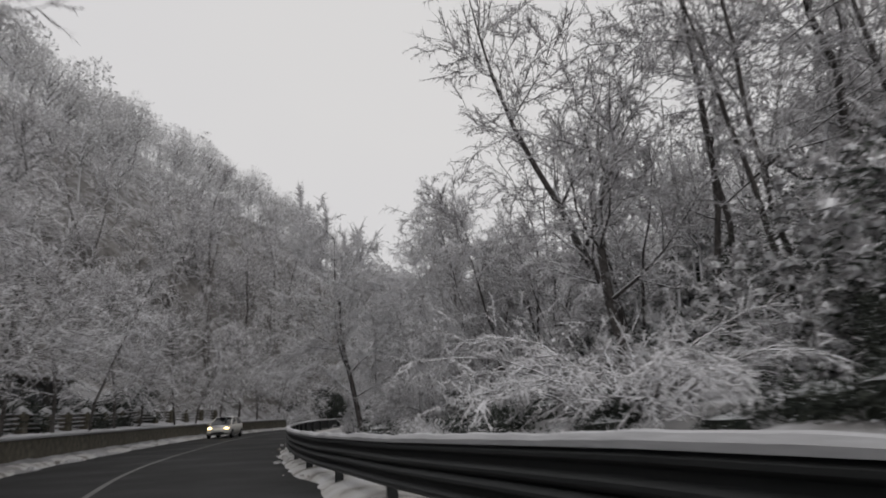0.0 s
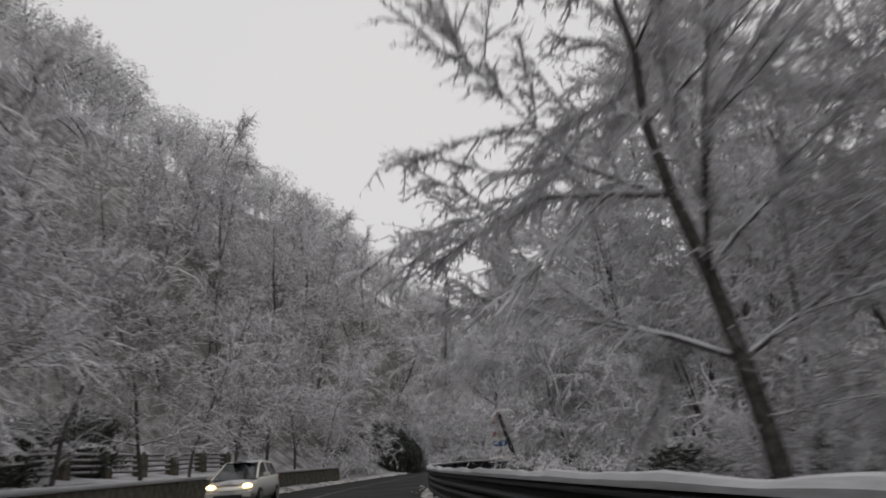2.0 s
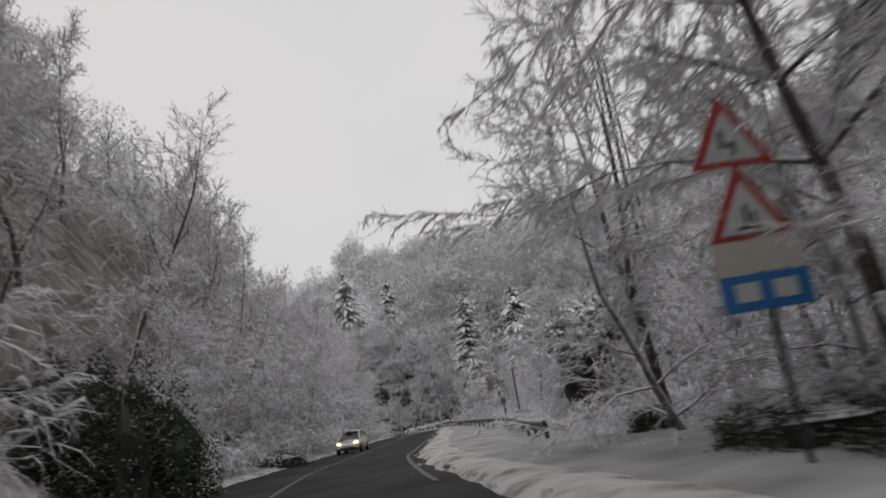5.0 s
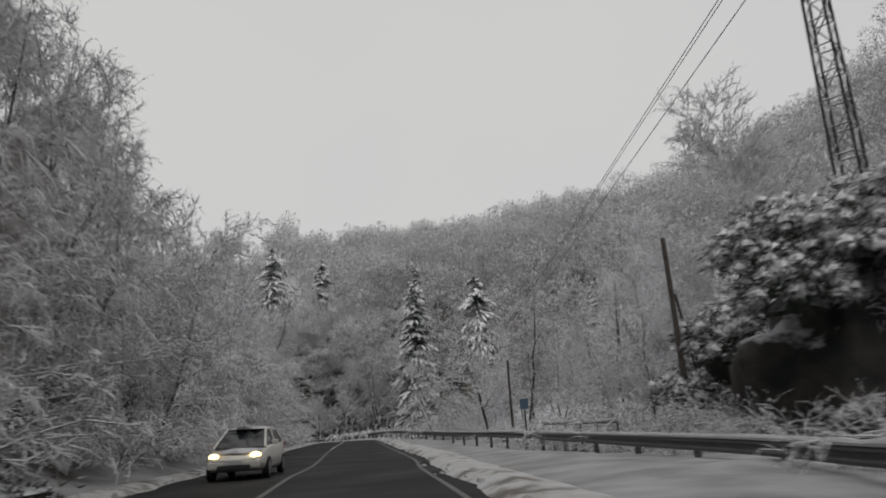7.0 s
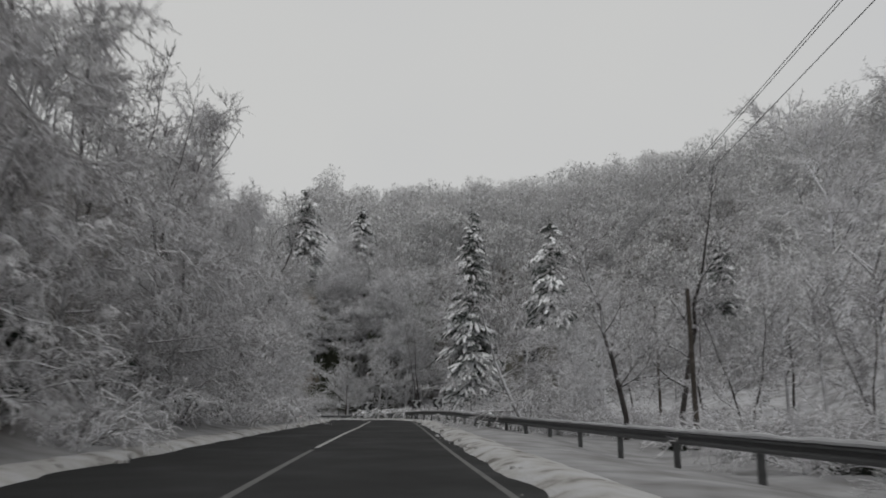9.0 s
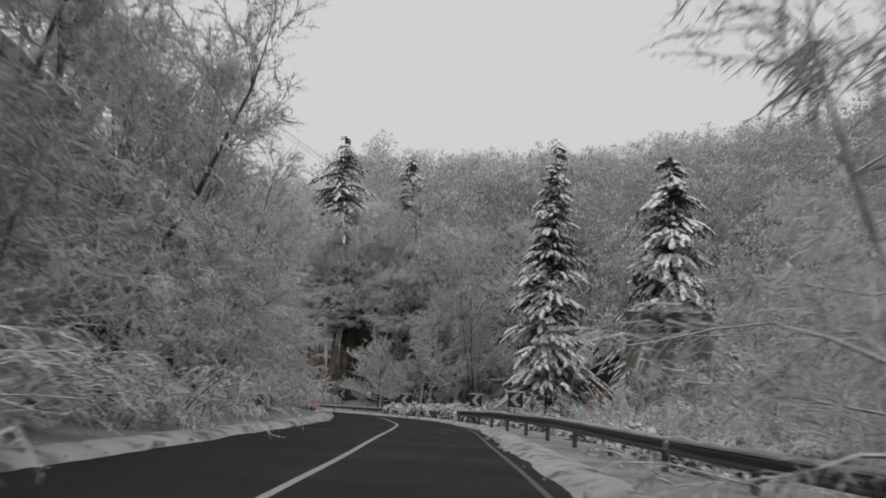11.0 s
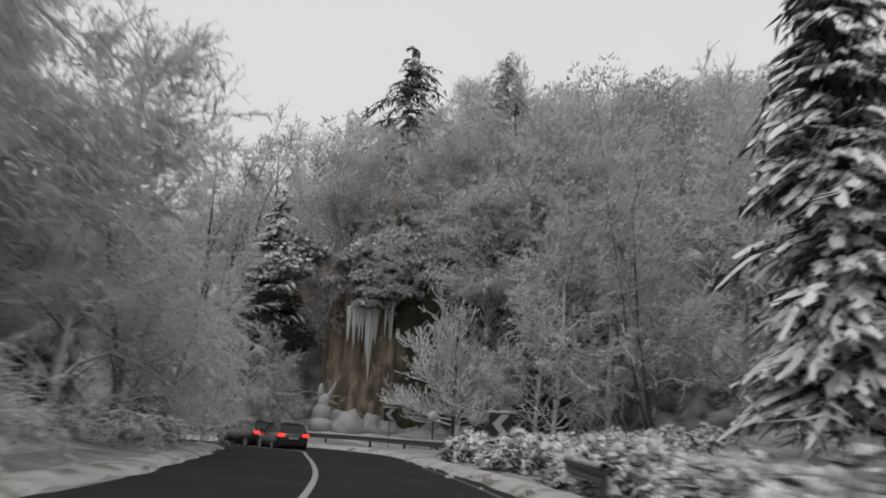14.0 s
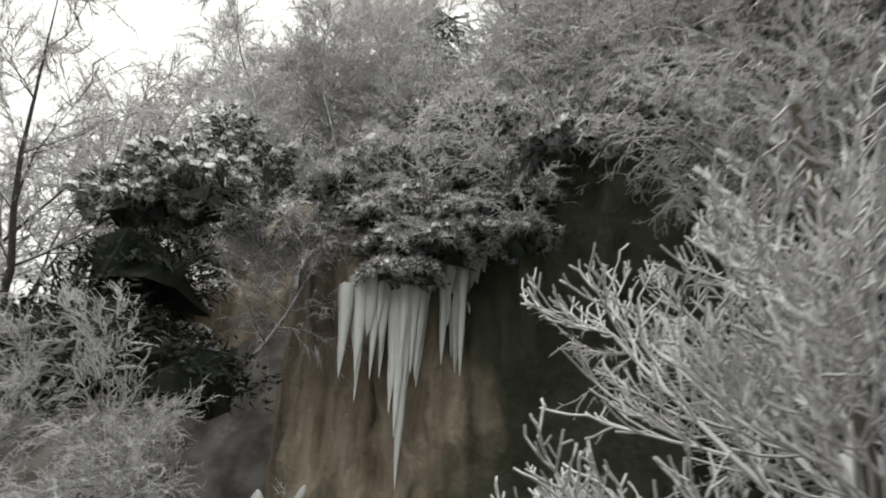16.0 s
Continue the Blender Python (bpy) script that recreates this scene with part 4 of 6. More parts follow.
def woods(name, kinds, pts, seed, lo, hi):
    rng = np.random.default_rng(seed)
    z = lie(pts[:, 0], pts[:, 1])
    pieces, ways = ([], []), []
    for (x, y), zz in zip(pts, z):
        t = kinds[rng.integers(len(kinds))]
        a, sc = rng.uniform(0, 6.28), rng.uniform(lo, hi)
        turn = np.array([[math.cos(a), -math.sin(a), 0], [math.sin(a), math.cos(a), 0], [0, 0, 1]])
        m = turn * sc * np.array([[1], [1], [rng.uniform(0.8, 1.15)]])
        for k in range(2):
            pieces[k].append((t[k][0] @ m.T + np.array([x, y, zz]), t[k][1]))
        ways.append(t[2] @ turn.T)
    both = [join(*p) for p in pieces]
    v, f = join(*both)
    me = mesh_of(name, v, f, [RIME, WOODS], np.concatenate([np.full(len(p[1]), k) for k, p in enumerate(both)]), smooth=True)
    # tufts take the roundness of their crown
    me.normals_split_custom_set_from_vertices(np.concatenate([np.zeros((len(both[0][0]), 3)), np.concatenate(ways)]).tolist())
    return new(name, me)


def ground_points(count, seed, x0, x1, y0, y1, near, far):
    rng = np.random.default_rng(seed)
    p = np.stack([rng.uniform(x0, x1, count), rng.uniform(y0, y1, count)], 1)
    s, o = beside(p[:, 0], p[:, 1])
    return p[(np.abs(o) > near) & (np.abs(o) < far)]


NEAR_WOOD = [wood_kind(300 + k, 11, 18, 36, 0.34, 0.075, True) for k in range(6)]
FAR_WOOD = [wood_kind(320 + k, 12, 13, 22, 0.42, 0.17, False) for k in range(6)]
CLEAR = lambda p: p[~((p[:, 0] > 16) & (p[:, 0] < 62) & (p[:, 1] > 168) & (p[:, 1] < 252)) & ~((p[:, 0] > -10) & (p[:, 0] < 34) & (p[:, 1] > 252) & (p[:, 1] < 277)) & ~((p[:, 0] > 15) & (p[:, 0] < 37) & (p[:, 1] > 276) & (p[:, 1] < 299))]
tagged(woods("hillside_woods", NEAR_WOOD, CLEAR(np.concatenate([ground_points(900, 1, -80, 0, -10, 290, 22, 55), ground_points(900, 2, 0, 110, 0, 300, 22, 60)])), 3, 0.7, 1.15),
       "frosted leafless woods on the steep valley sides", "woods", kind="stuff")
tagged(woods("far_woods", FAR_WOOD, np.concatenate([ground_points(900, 4, -190, 0, -10, 420, 50, 170), ground_points(2300, 5, 40, 330, 90, 520, 58, 260), ground_points(700, 6, -120, 130, 290, 480, 50, 250), CLEAR(ground_points(650, 8, 36, 150, 190, 330, 34, 130))]), 7, 0.6, 1.35),
       "frosted leafless woods covering the far hillsides", "woods", kind="stuff")

# conifers
for k, x, y, top, tall, lab in ((0, 41.8, 237.8, 32.4, 31.5, "tall dark conifer with snow-laden drooping boughs"), (1, 49.4, 225.5, 28.1, 27, "broad dark conifer with snow-laden drooping boughs"),
                                (3, 23.1, 298, 51.2, 26, "dark conifer with flat snowy boughs on the cliff top"), (2, 34.5, 288.1, 46.1, 19, "slender dark conifer on the cliff top"),
                                (2, 10.3, 279.5, 23.5, 14, "small dark conifer with thick snow beside the cliff"), (2, 62, 205, 24, 11, "dark conifer among frosted trees on the slope")):
    plant("conifer", CONIFER[k], x, y, lab, "conifer", k * 77, tall / (29, 24, 16, 24)[k], z=top - tall, parts=CON)

# ---- things along the road ----
DARK_ROCK = snowy("dark_wet_rock", (0.009, 0.011, 0.011), (0.05, 0.044, 0.036), low=0.6, high=0.9, grain=1.1, relief=0.15, rough=0.75)
CLIFF_ROCK, cn, cl, cb = material("brown_streaked_rock")
c_co, c_map = cn.new("ShaderNodeTexCoord"), cn.new("ShaderNodeMapping")
c_map.inputs["Scale"].default_value = (1.3, 1.3, 0.14)
cl.new(c_co.outputs["Object"], c_map.inputs["Vector"])
c_t = noise_tex(cn, cl, 1.0, 7.0, c_map.outputs[0])
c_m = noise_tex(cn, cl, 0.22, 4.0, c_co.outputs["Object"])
c_f = noise_tex(cn, cl, 2.4, 8.0, c_co.outputs["Object"])
c_brown = ramp(cn, cl, c_t.outputs[0], [(0.3, (0.09, 0.077, 0.062)), (0.45, (0.24, 0.197, 0.147)), (0.58, (0.4, 0.33, 0.25)), (0.72, (0.5, 0.45, 0.39))]).outputs[0]
# moss on the wet rock east of the icicles, coloured darker for recess shade
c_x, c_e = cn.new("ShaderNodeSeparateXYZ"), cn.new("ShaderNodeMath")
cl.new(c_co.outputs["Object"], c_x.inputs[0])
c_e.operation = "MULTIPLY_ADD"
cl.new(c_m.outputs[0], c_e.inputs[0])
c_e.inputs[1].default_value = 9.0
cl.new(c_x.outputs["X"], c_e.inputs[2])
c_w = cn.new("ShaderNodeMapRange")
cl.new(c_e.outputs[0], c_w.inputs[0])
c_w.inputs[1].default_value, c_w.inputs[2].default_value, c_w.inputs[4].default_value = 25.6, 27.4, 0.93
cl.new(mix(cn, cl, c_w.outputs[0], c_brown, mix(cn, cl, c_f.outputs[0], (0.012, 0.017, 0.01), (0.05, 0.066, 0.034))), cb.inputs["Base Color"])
cb.inputs["Roughness"].default_value = 0.75
bump(cn, cl, cb, c_f.outputs[0], 0.9, 0.25)
ICE = plain("pale_ice", (0.68, 0.7, 0.69), 0.3, vary=0.12, grain=2.0)
CONCRETE = snowy("stained_concrete", (0.13, 0.125, 0.105), (0.22, 0.21, 0.18), low=0.6, high=0.9, grain=1.4)
STONE = snowy("stone_wall", (0.05, 0.046, 0.034), (0.13, 0.115, 0.085), low=0.5, high=0.85, grain=4.0, relief=0.03)
WOOD = snowy("weathered_wood", (0.05, 0.042, 0.036), (0.11, 0.095, 0.08), low=0.5, high=0.9, grain=5.0)
BLACK = plain("black_sheet", (0.02, 0.02, 0.022), 0.5)
WHITE = plain("white_reflective_sheet", (0.42, 0.43, 0.43), 0.45, vary=0.08)
RED = plain("red_sign_paint", (0.3, 0.03, 0.03), 0.5)
BLUE = plain("blue_sign_paint", (0.02, 0.12, 0.32), 0.5)
YELLOW = plain("ochre_render", (0.3, 0.17, 0.075), 0.85, vary=0.2, grain=1.2)
BROWN = plain("brown_boards", (0.09, 0.04, 0.022), 0.8, vary=0.3, grain=3.0)
PALE = plain("pale_render", (0.4, 0.38, 0.34), 0.85)
PANE = plain("dark_window_pane", (0.03, 0.035, 0.04), 0.12)
CABLE = snowy("rimed_cable", (0.12, 0.12, 0.12), (0.2, 0.2, 0.2), low=0.0, high=0.6)
GLOBE = plain("milk_glass", (0.7, 0.71, 0.72), 0.35, vary=0.05)


def rock(name, x, y, z, size, seed, mat, label, category="rock", sub=4, amp=0.35):
    bm = bmesh.new()
    bmesh.ops.create_icosphere(bm, subdivisions=sub, radius=1.0)
    for v in bm.verts:
        n = v.co.normalized()
        v.co = n * (1 + amp * noise.fractal(n * 1.6 + Vector((seed, 0, 0)), 1.0, 2.0, 5))
        v.co = Vector((v.co.x * size[0], v.co.y * size[1], v.co.z * size[2]))
    ob = new(name, from_bm(name, bm, mat, True))
    ob.matrix_basis = pose(x, y, z)
    return tagged(ob, label, category)


def line_cable(name, pts, r, label, sag=0.0):
    cu = bpy.data.curves.new(name, "CURVE")
    cu.dimensions, cu.bevel_depth, cu.bevel_resolution = "3D", r, 1
    sp = cu.splines.new("POLY")
    rows = []
    for a, b in zip(pts[:-1], pts[1:]):
        for u in np.linspace(0, 1, 16, endpoint=False):
            rows.append(tuple(np.array(a) * (1 - u) + np.array(b) * u - np.array([0, 0, sag * 4 * u * (1 - u)])))
    rows.append(pts[-1])
    sp.points.add(len(rows) - 1)
    for p, q in zip(sp.points, rows):
        p.co = (*q, 1)
    cu.materials.append(CABLE)
    return tagged(new(name, cu), label, "cable")


# trees of their own
HERO_A = tree_kind(71, 10.6, 0.15, 0.16, 0.54, 4600, 0.55, 0.026, lean=(-0.2, 0.0), flare=1.5, mat=HOAR, droop=-0.12)
plant("roadside_tree", HERO_A, -4.3, 38.3, "frosted roadside tree with a forked dark trunk", turn=0)
HERO_D = tree_kind(72, 12.2, 0.13, 0.25, 0.52, 4600, 0.6, 0.026, lean=(-0.45, 0.05), flare=1.3, rise=-0.04, mat=HOAR, droop=-0.2)
plant("leaning_tree", HERO_D, -5.6, 67.9, "dark-trunked tree leaning over the road under hoar frost")
plant("leaning_tree", OVERHANG[0], -1.0, 58.5, "frosted tree leaning over the guard rail", turn=130, scale=0.85)
plant("roadside_tree", OVERHANG[1], -3.2, 82.5, "spreading frosted tree behind the road signs", scale=0.85, turn=190)
plant("leaning_tree", OVERHANG[1], 1.6, 52, "frosted tree leaning towards the road", turn=180, scale=1.05)
for k, (x, y, sc) in enumerate(((0.6, 64.5, 0.95), (2.8, 70.5, 1.0), (1.0, 76.5, 0.9), (4.5, 58.0, 1.1))):
    plant("leaning_tree", OVERHANG[k % 2], x, y, "tall tree thick with hoar frost in the wood behind the rail", turn=170 + 25 * k, scale=sc)
for k, (x, y, sc) in enumerate(((7.0, 29, 1.35), (9.2, 36, 1.3), (11.5, 30, 1.3), (6.5, 44, 1.15))):
    plant("bare_tree", BIG[(0, 3, 1, 4)[k]], x, y, "very tall leafless tree with dark trunk and frosted crown", turn=k * 100, scale=sc)
for k, (x, y, sc) in enumerate(((7.6, 48.5, 0.85), (13.2, 50.0, 1.05), (18.5, 48.0, 1.0), (11.0, 45.5, 0.65))):
    plant("evergreen_bush", EVER_BIG[(k + 1) % 2], x, y, "dark evergreen bush weighed down by clods of snow", "bush", k * 70, sc, parts=EV)
for k, (x, y, sc) in enumerate(((13.4, 22.5, 1.0), (15.0, 18.4, 1.35))):
    plant("evergreen_bush", EVER_BIG[k], x, y, "tall dark evergreen with rounded frosted clumps", "bush", k * 70 + 20, sc, parts=EV)
for k, (x, y, sc) in enumerate(((1.2, 39.0, 0.9), (4.0, 41.0, 1.2), (6.8, 42.0, 1.4), (3.0, 34.5, 0.8), (6.0, 36.0, 1.1), (9.0, 38.5, 1.4), (8.5, 31.0, 1.2), (12, 36, 1.5))):
    plant("evergreen_bush", EVER[k % 2], x, y, "low dark evergreen bush frosted along its sprays", "bush", k * 70, sc, parts=EV)
# the shade under the snowy evergreens, modelled as near-black leaf masses
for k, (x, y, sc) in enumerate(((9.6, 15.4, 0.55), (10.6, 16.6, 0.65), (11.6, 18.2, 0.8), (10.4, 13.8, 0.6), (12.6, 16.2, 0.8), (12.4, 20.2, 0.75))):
    plant("undergrowth", SHADE_MASS, x, y, "near-black leaves giving the deep shade below snowy boughs", "bush", k * 80, sc, 0.2, parts=("foliage",))
for k, (x, y, sc) in enumerate(((13.0, 25.0, 1.4), (16.5, 28.5, 1.45), (19.5, 30.0, 1.5), (17.5, 24.0, 1.3))):
    plant("bare_tree", BIG[(4, 0, 3, 1)[k]], x, y, "very tall leafless tree with dark forked trunk", turn=k * 130 + 40, scale=sc)
WIDE = shrub_kind(44, 3.4, 3.0, 44, 2600, 0.016, 0.32, 0.75)
plant("snowy_shrub", WIDE, 5.2, 20.2, "wide shrub with snow on arching branches", "shrub", 10, 1.5, parts=CANE)

# rock with an evergreen mantle behind the rail
rock("rock_outcrop", 14.2, 120.6, 1.2, (4.0, 3.0, 4.2), 3.7, DARK_ROCK, "dark overhanging rock outcrop beside the road")
for k, (x, y, z, sc) in enumerate(((9.6, 119.0, 5.0, 0.75), (11.2, 118.4, 6.2, 0.9), (13.2, 118.2, 6.4, 1.1), (15.0, 119.5, 5.5, 1.2), (10.4, 120.4, 6.6, 0.75), (12.5, 121.5, 7.4, 0.9))):
    plant("evergreen_bush", EVER[k % 2], x, y, "evergreen bush under thick snow on top of a rock", "bush", k * 60, sc, z=z - 0.9, parts=EV)
for k, (x, y) in enumerate(((9.6, 121.0), (8.6, 123.4), (10.4, 123.0), (9.0, 119.0), (11.0, 121.2))):
    plant("snowy_shrub", SHRUB[k % 3], x, y, "bare shrub edged with snow below a rock", "shrub", k * 50, 0.8, parts=CANE)
for k, (x, y, sc) in enumerate(((19.5, 129, 0.7), (19.5, 135, 0.65), (16.5, 138, 0.5), (21.5, 141, 0.7), (22, 131, 0.75))):
    plant("frosted_tree", DENSE[k % 2], x, y, "dense tree entirely white with hoar frost beyond the rail", turn=k * 71, scale=sc)

rock("rock_outcrop", 16.2, 126.6, 0.8, (3.4, 3.2, 4.0), 9.2, DARK_ROCK, "dark rock outcrop under snowy evergreens beside the road")
for k, (x, y, z, sc) in enumerate(((13.6, 125.2, 4.2, 0.8), (14.8, 128.0, 4.6, 0.8), (16.0, 126.0, 5.2, 1.0), (13.4, 127.5, 2.6, 0.6), (15.2, 130.0, 2.6, 0.8))):
    plant("evergreen_bush", EVER[k % 2], x, y, "evergreen bush under thick snow on top of a rock", "bush", k * 75, sc, z=z - 0.9, parts=EV)

for k, (x, y, sc) in enumerate(((20.4, 130.5, 1.12), (24.0, 133.5, 1.1))):
    plant("frosted_tree", DENSE[k], x, y, "tall frosted tree rising behind a rock", turn=k * 120, scale=sc)

# trees on the right of the straight
plant("roadside_tree", BIG[0], 20.4, 162.8, "dark slender tree with a frosted crown behind the rail", scale=0.8, turn=30)
plant("roadside_tree", BIG[1], 25.2, 148.6, "many-stemmed frosted tree beyond the rail", scale=0.85)
plant("roadside_tree", BIG[0], 27.5, 168, "tall frosted tree beyond the rail", scale=0.95, turn=200)
for k, (x, y, sc) in enumerate(((31.2, 254.0, 1.0), (35.0, 251.5, 1.15), (39.0, 256, 1.4), (30.5, 262, 1.1), (36.0, 263, 1.5), (43, 250, 1.5), (10.5, 242.5, 0.7), (8.5, 238, 0.65), (11.8, 239.0, 0.55), (12.0, 246.5, 0.5), (8, 249, 0.7))):
    plant("frosted_tree", DENSE[k % 2], x, y, "dense tree entirely white with hoar frost", turn=k * 83, scale=sc)
for k, (x, y, sc) in enumerate(((27.5, 195.5, 1.0), (30, 194.5, 1.1), (28.6, 198.8, 0.9), (33, 197.5, 1.3), (30.0, 203.6, 1.5))):
    plant("snowy_shrub", WHITE_SHRUB[k % 2], x, y, "dense frosted shrub in front of a small building", "shrub", k * 60, sc, parts=CANE)
for k, (x, y, sc) in enumerate(((31.0, 201.6, 0.5), (33.0, 199.8, 0.52), (35.0, 198.4, 0.55), (36.8, 197.2, 0.6))):
    plant("frosted_tree", LOW_WHITE[k % 2], x, y, "low frosted tree in front of a small building", turn=k * 95, scale=sc)
plant("frosted_tree", DENSE[1], 30.8, 248.6, "round-crowned tree thick with white hoar frost beside the bend", turn=15, scale=0.95)
plant("bare_tree", BIG[4], 37.0, 249.5, "many-stemmed leafless tree with fine frosted twigs", turn=60, scale=1.05)
plant("frosted_tree", DENSE[0], 48.4, 174.3, "very tall round-crowned frosted tree above the slope", turn=20, scale=1.7)
for k, (x, y, sc) in enumerate(((33.8, 186.5, 0.85), (29.0, 183.0, 0.6))):
    plant("frosted_tree", DENSE[k % 2], x, y, "tall dense tree white with hoar frost on the slope", turn=k * 83 + 20, scale=sc)
for k, (x, y, sc) in enumerate(((10.4, 237.0, 0.75),)):
    plant("drooping_tree", DROOP[k], x, y, "large tree with drooping frosted branches inside the bend", turn=k * 40 - 20, scale=sc)
# more shade-coloured leaf clumps, inside the bend and behind the first rail
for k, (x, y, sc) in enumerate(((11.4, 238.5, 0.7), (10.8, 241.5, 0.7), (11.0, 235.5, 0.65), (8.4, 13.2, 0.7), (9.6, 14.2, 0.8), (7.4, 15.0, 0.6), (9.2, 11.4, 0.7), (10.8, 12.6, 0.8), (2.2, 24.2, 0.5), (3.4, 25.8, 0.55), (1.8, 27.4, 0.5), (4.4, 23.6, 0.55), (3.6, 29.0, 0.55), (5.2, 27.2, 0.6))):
    plant("undergrowth", SHADE_CLUMP[k % 2], x, y, "near-black leaf clump added for the shade under the trees", "bush", k * 75, sc, parts=("foliage",))
plant("leaning_tree", LOW[0], 18.0, 167.5, "small frosted tree leaning over the rail", turn=150, scale=0.9)
plant("leaning_tree", LOW[1], 19.8, 171.5, "small frosted tree leaning over the rail", turn=100, scale=0.8)


# ---- the cliff with its icicles ----
def cliff():
    n_a, n_z = 150, 80
    v = []
    for i in range(n_a):
        deg = 30 + 56 * i / (n_a - 1)
        ang = radians(deg)
        high = 22.0 * min(1.0, (deg - 22) / 22, max(0.2, (90 - deg) / 14))
        for k in range(n_z):
            t = k / (n_z - 1)
            face = min(t / 0.78, 1.0)
            z = -1.5 + (high + 1.5) * face + 5.0 * max(t - 0.78, 0) / 0.22
            b = min(max((z - 7.5) / 4, 0), 1)
            back = min(max((deg - 70.5) / 5, 0), 1)
            r = 35.0 + 6.5 * back * back * (3 - 2 * back) - (0.6 + 2.0 * min(max((60 - deg) / 6, 0), 1)) * b * b * (3 - 2 * b) + max(z - 14, 0) * 0.5 + 14 * max(t - 0.78, 0) / 0.22
            r += 1.5 * noise.fractal((ang * 9, z * 0.16, 1.0), 1.0, 2.0, 5) + 0.5 * noise.noise((ang * 60, z * 0.2, 4.0))
            v.append((5 + r * math.cos(ang), 240 + r * math.sin(ang), z))
    i, k = np.meshgrid(np.arange(n_a - 1), np.arange(n_z - 1), indexing="ij")
    a = (i * n_z + k).ravel()
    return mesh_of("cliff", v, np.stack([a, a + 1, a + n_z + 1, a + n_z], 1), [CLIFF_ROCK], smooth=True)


tagged(new("cliff", cliff()), "brown streaked rock cliff with a mossy recess darkened as by shade", "cliff", kind="structure")
pick2 = random.Random(8)
ice = tagged(new("icicles"), "curtain of pale icicles hanging from the cliff", "icicle")
ice.matrix_basis = pose(20.9, 268.9, 10.9)
for k in range(64):
    # two curtains with a gap between; the eastern one hangs higher and shorter
    east = k % 2
    u = pick2.random()
    across = (0.25 + 2.5 * u) if east else (-2.6 + 2.6 * u)
    long = (1.6 + 2.6 * pick2.random() ** 1.5 * (1.25 - u)) if east else (1.8 + 2.2 * pick2.random())
    r0 = 0.16 + 0.16 * pick2.random()
    if k in (20, 22, 24):
        across, long, r0 = (-0.75, -0.6, -0.95)[k // 2 - 10], (5.2, 6.6, 4.2)[k // 2 - 10], 0.3
    if k in (11, 13):
        across, long, r0 = (1.1, 0.9)[k // 2 - 5], (4.6, 3.9)[k // 2 - 5], 0.24
    bm = bmesh.new()
    rings = 8
    vs = []
    for m in range(rings):
        t = m / (rings - 1)
        rr = r0 * (1 - t) ** 0.75 * (1 + 0.18 * pick2.uniform(-1, 1)) + 0.012
        vs.append([bm.verts.new((rr * math.cos(j * math.pi / 3), rr * math.sin(j * math.pi / 3), -long * t)) for j in range(6)])
    for m in range(rings - 1):
        for j in range(6):
            bm.faces.new((vs[m][j], vs[m][(j + 1) % 6], vs[m + 1][(j + 1) % 6], vs[m + 1][j]))
    ob = part("icicle", bm, ICE, ice, smooth=True)
    ob.location = (across, 0.8 * pick2.random() + 0.06 * across ** 2, 0.7 * pick2.random() - 0.5 + 1.3 * east)
for k in range(26):
    a = radians(pick2.uniform(42, 68))
    z = pick2.uniform(14.0, 25)
    r = 32.6 + max(z - 14, 0) * 0.5 + pick2.uniform(-0.6, 0.5)
    plant("evergreen_bush", IVY, 5 + r * math.cos(a), 240 + r * math.sin(a), "snow-laden ivy bush hanging on the cliff", "bush", k * 40, pick2.uniform(0.9, 1.7), z=z - 0.5, parts=EV)
for k in range(84):
    a = radians(pick2.uniform(27, 72))
    deg = math.degrees(a)
    z = pick2.uniform(10.2 if deg > 66 else 11.6 if 55 < deg < 63 else 14.5, 26)
    r = 32.6 + max(z - 14, 0) * 0.55 + pick2.uniform(-0.5, 0.8) - (1.3 if deg < 56 else 0)
    plant("snowy_shrub", (WHITE_SHRUB if deg > 55 else SHRUB)[k % 2], 5 + r * math.cos(a), 240 + r * math.sin(a), "frosted shrub growing on the cliff", "shrub", k * 37, pick2.uniform(0.8, 1.4), z=z - 0.5, parts=CANE)
for k in range(34):
    a = radians(pick2.uniform(26, 49))
    z = pick2.uniform(9.5, 20)
    r = 30.6 + max(z - 14, 0) * 0.45
    plant("snowy_shrub", (WHITE_SHRUB + SHRUB)[k % 4], 5 + r * math.cos(a), 240 + r * math.sin(a), "frosted shrub rooted in the mossy rock face", "shrub", k * 53, pick2.uniform(0.9, 1.5), z=z - 0.5, parts=CANE)
for k in range(15):
    # the clump that the icicles hang from, higher to the east
    a = radians(63.6 - 8.0 * (k % 5) / 4 + pick2.uniform(-0.6, 0.6))
    z = 10.3 + 0.9 * (k % 5 > 1) + 1.25 * (k // 5) + pick2.uniform(-0.3, 0.3)
    plant("evergreen_bush", IVY, 5 + (32.3 + 0.25 * (k // 5)) * math.cos(a), 240 + (32.3 + 0.25 * (k // 5)) * math.sin(a), "snow-laden ivy bush hanging over the icicles", "bush", k * 40, pick2.uniform(0.75, 1.15), z=z, parts=EV)
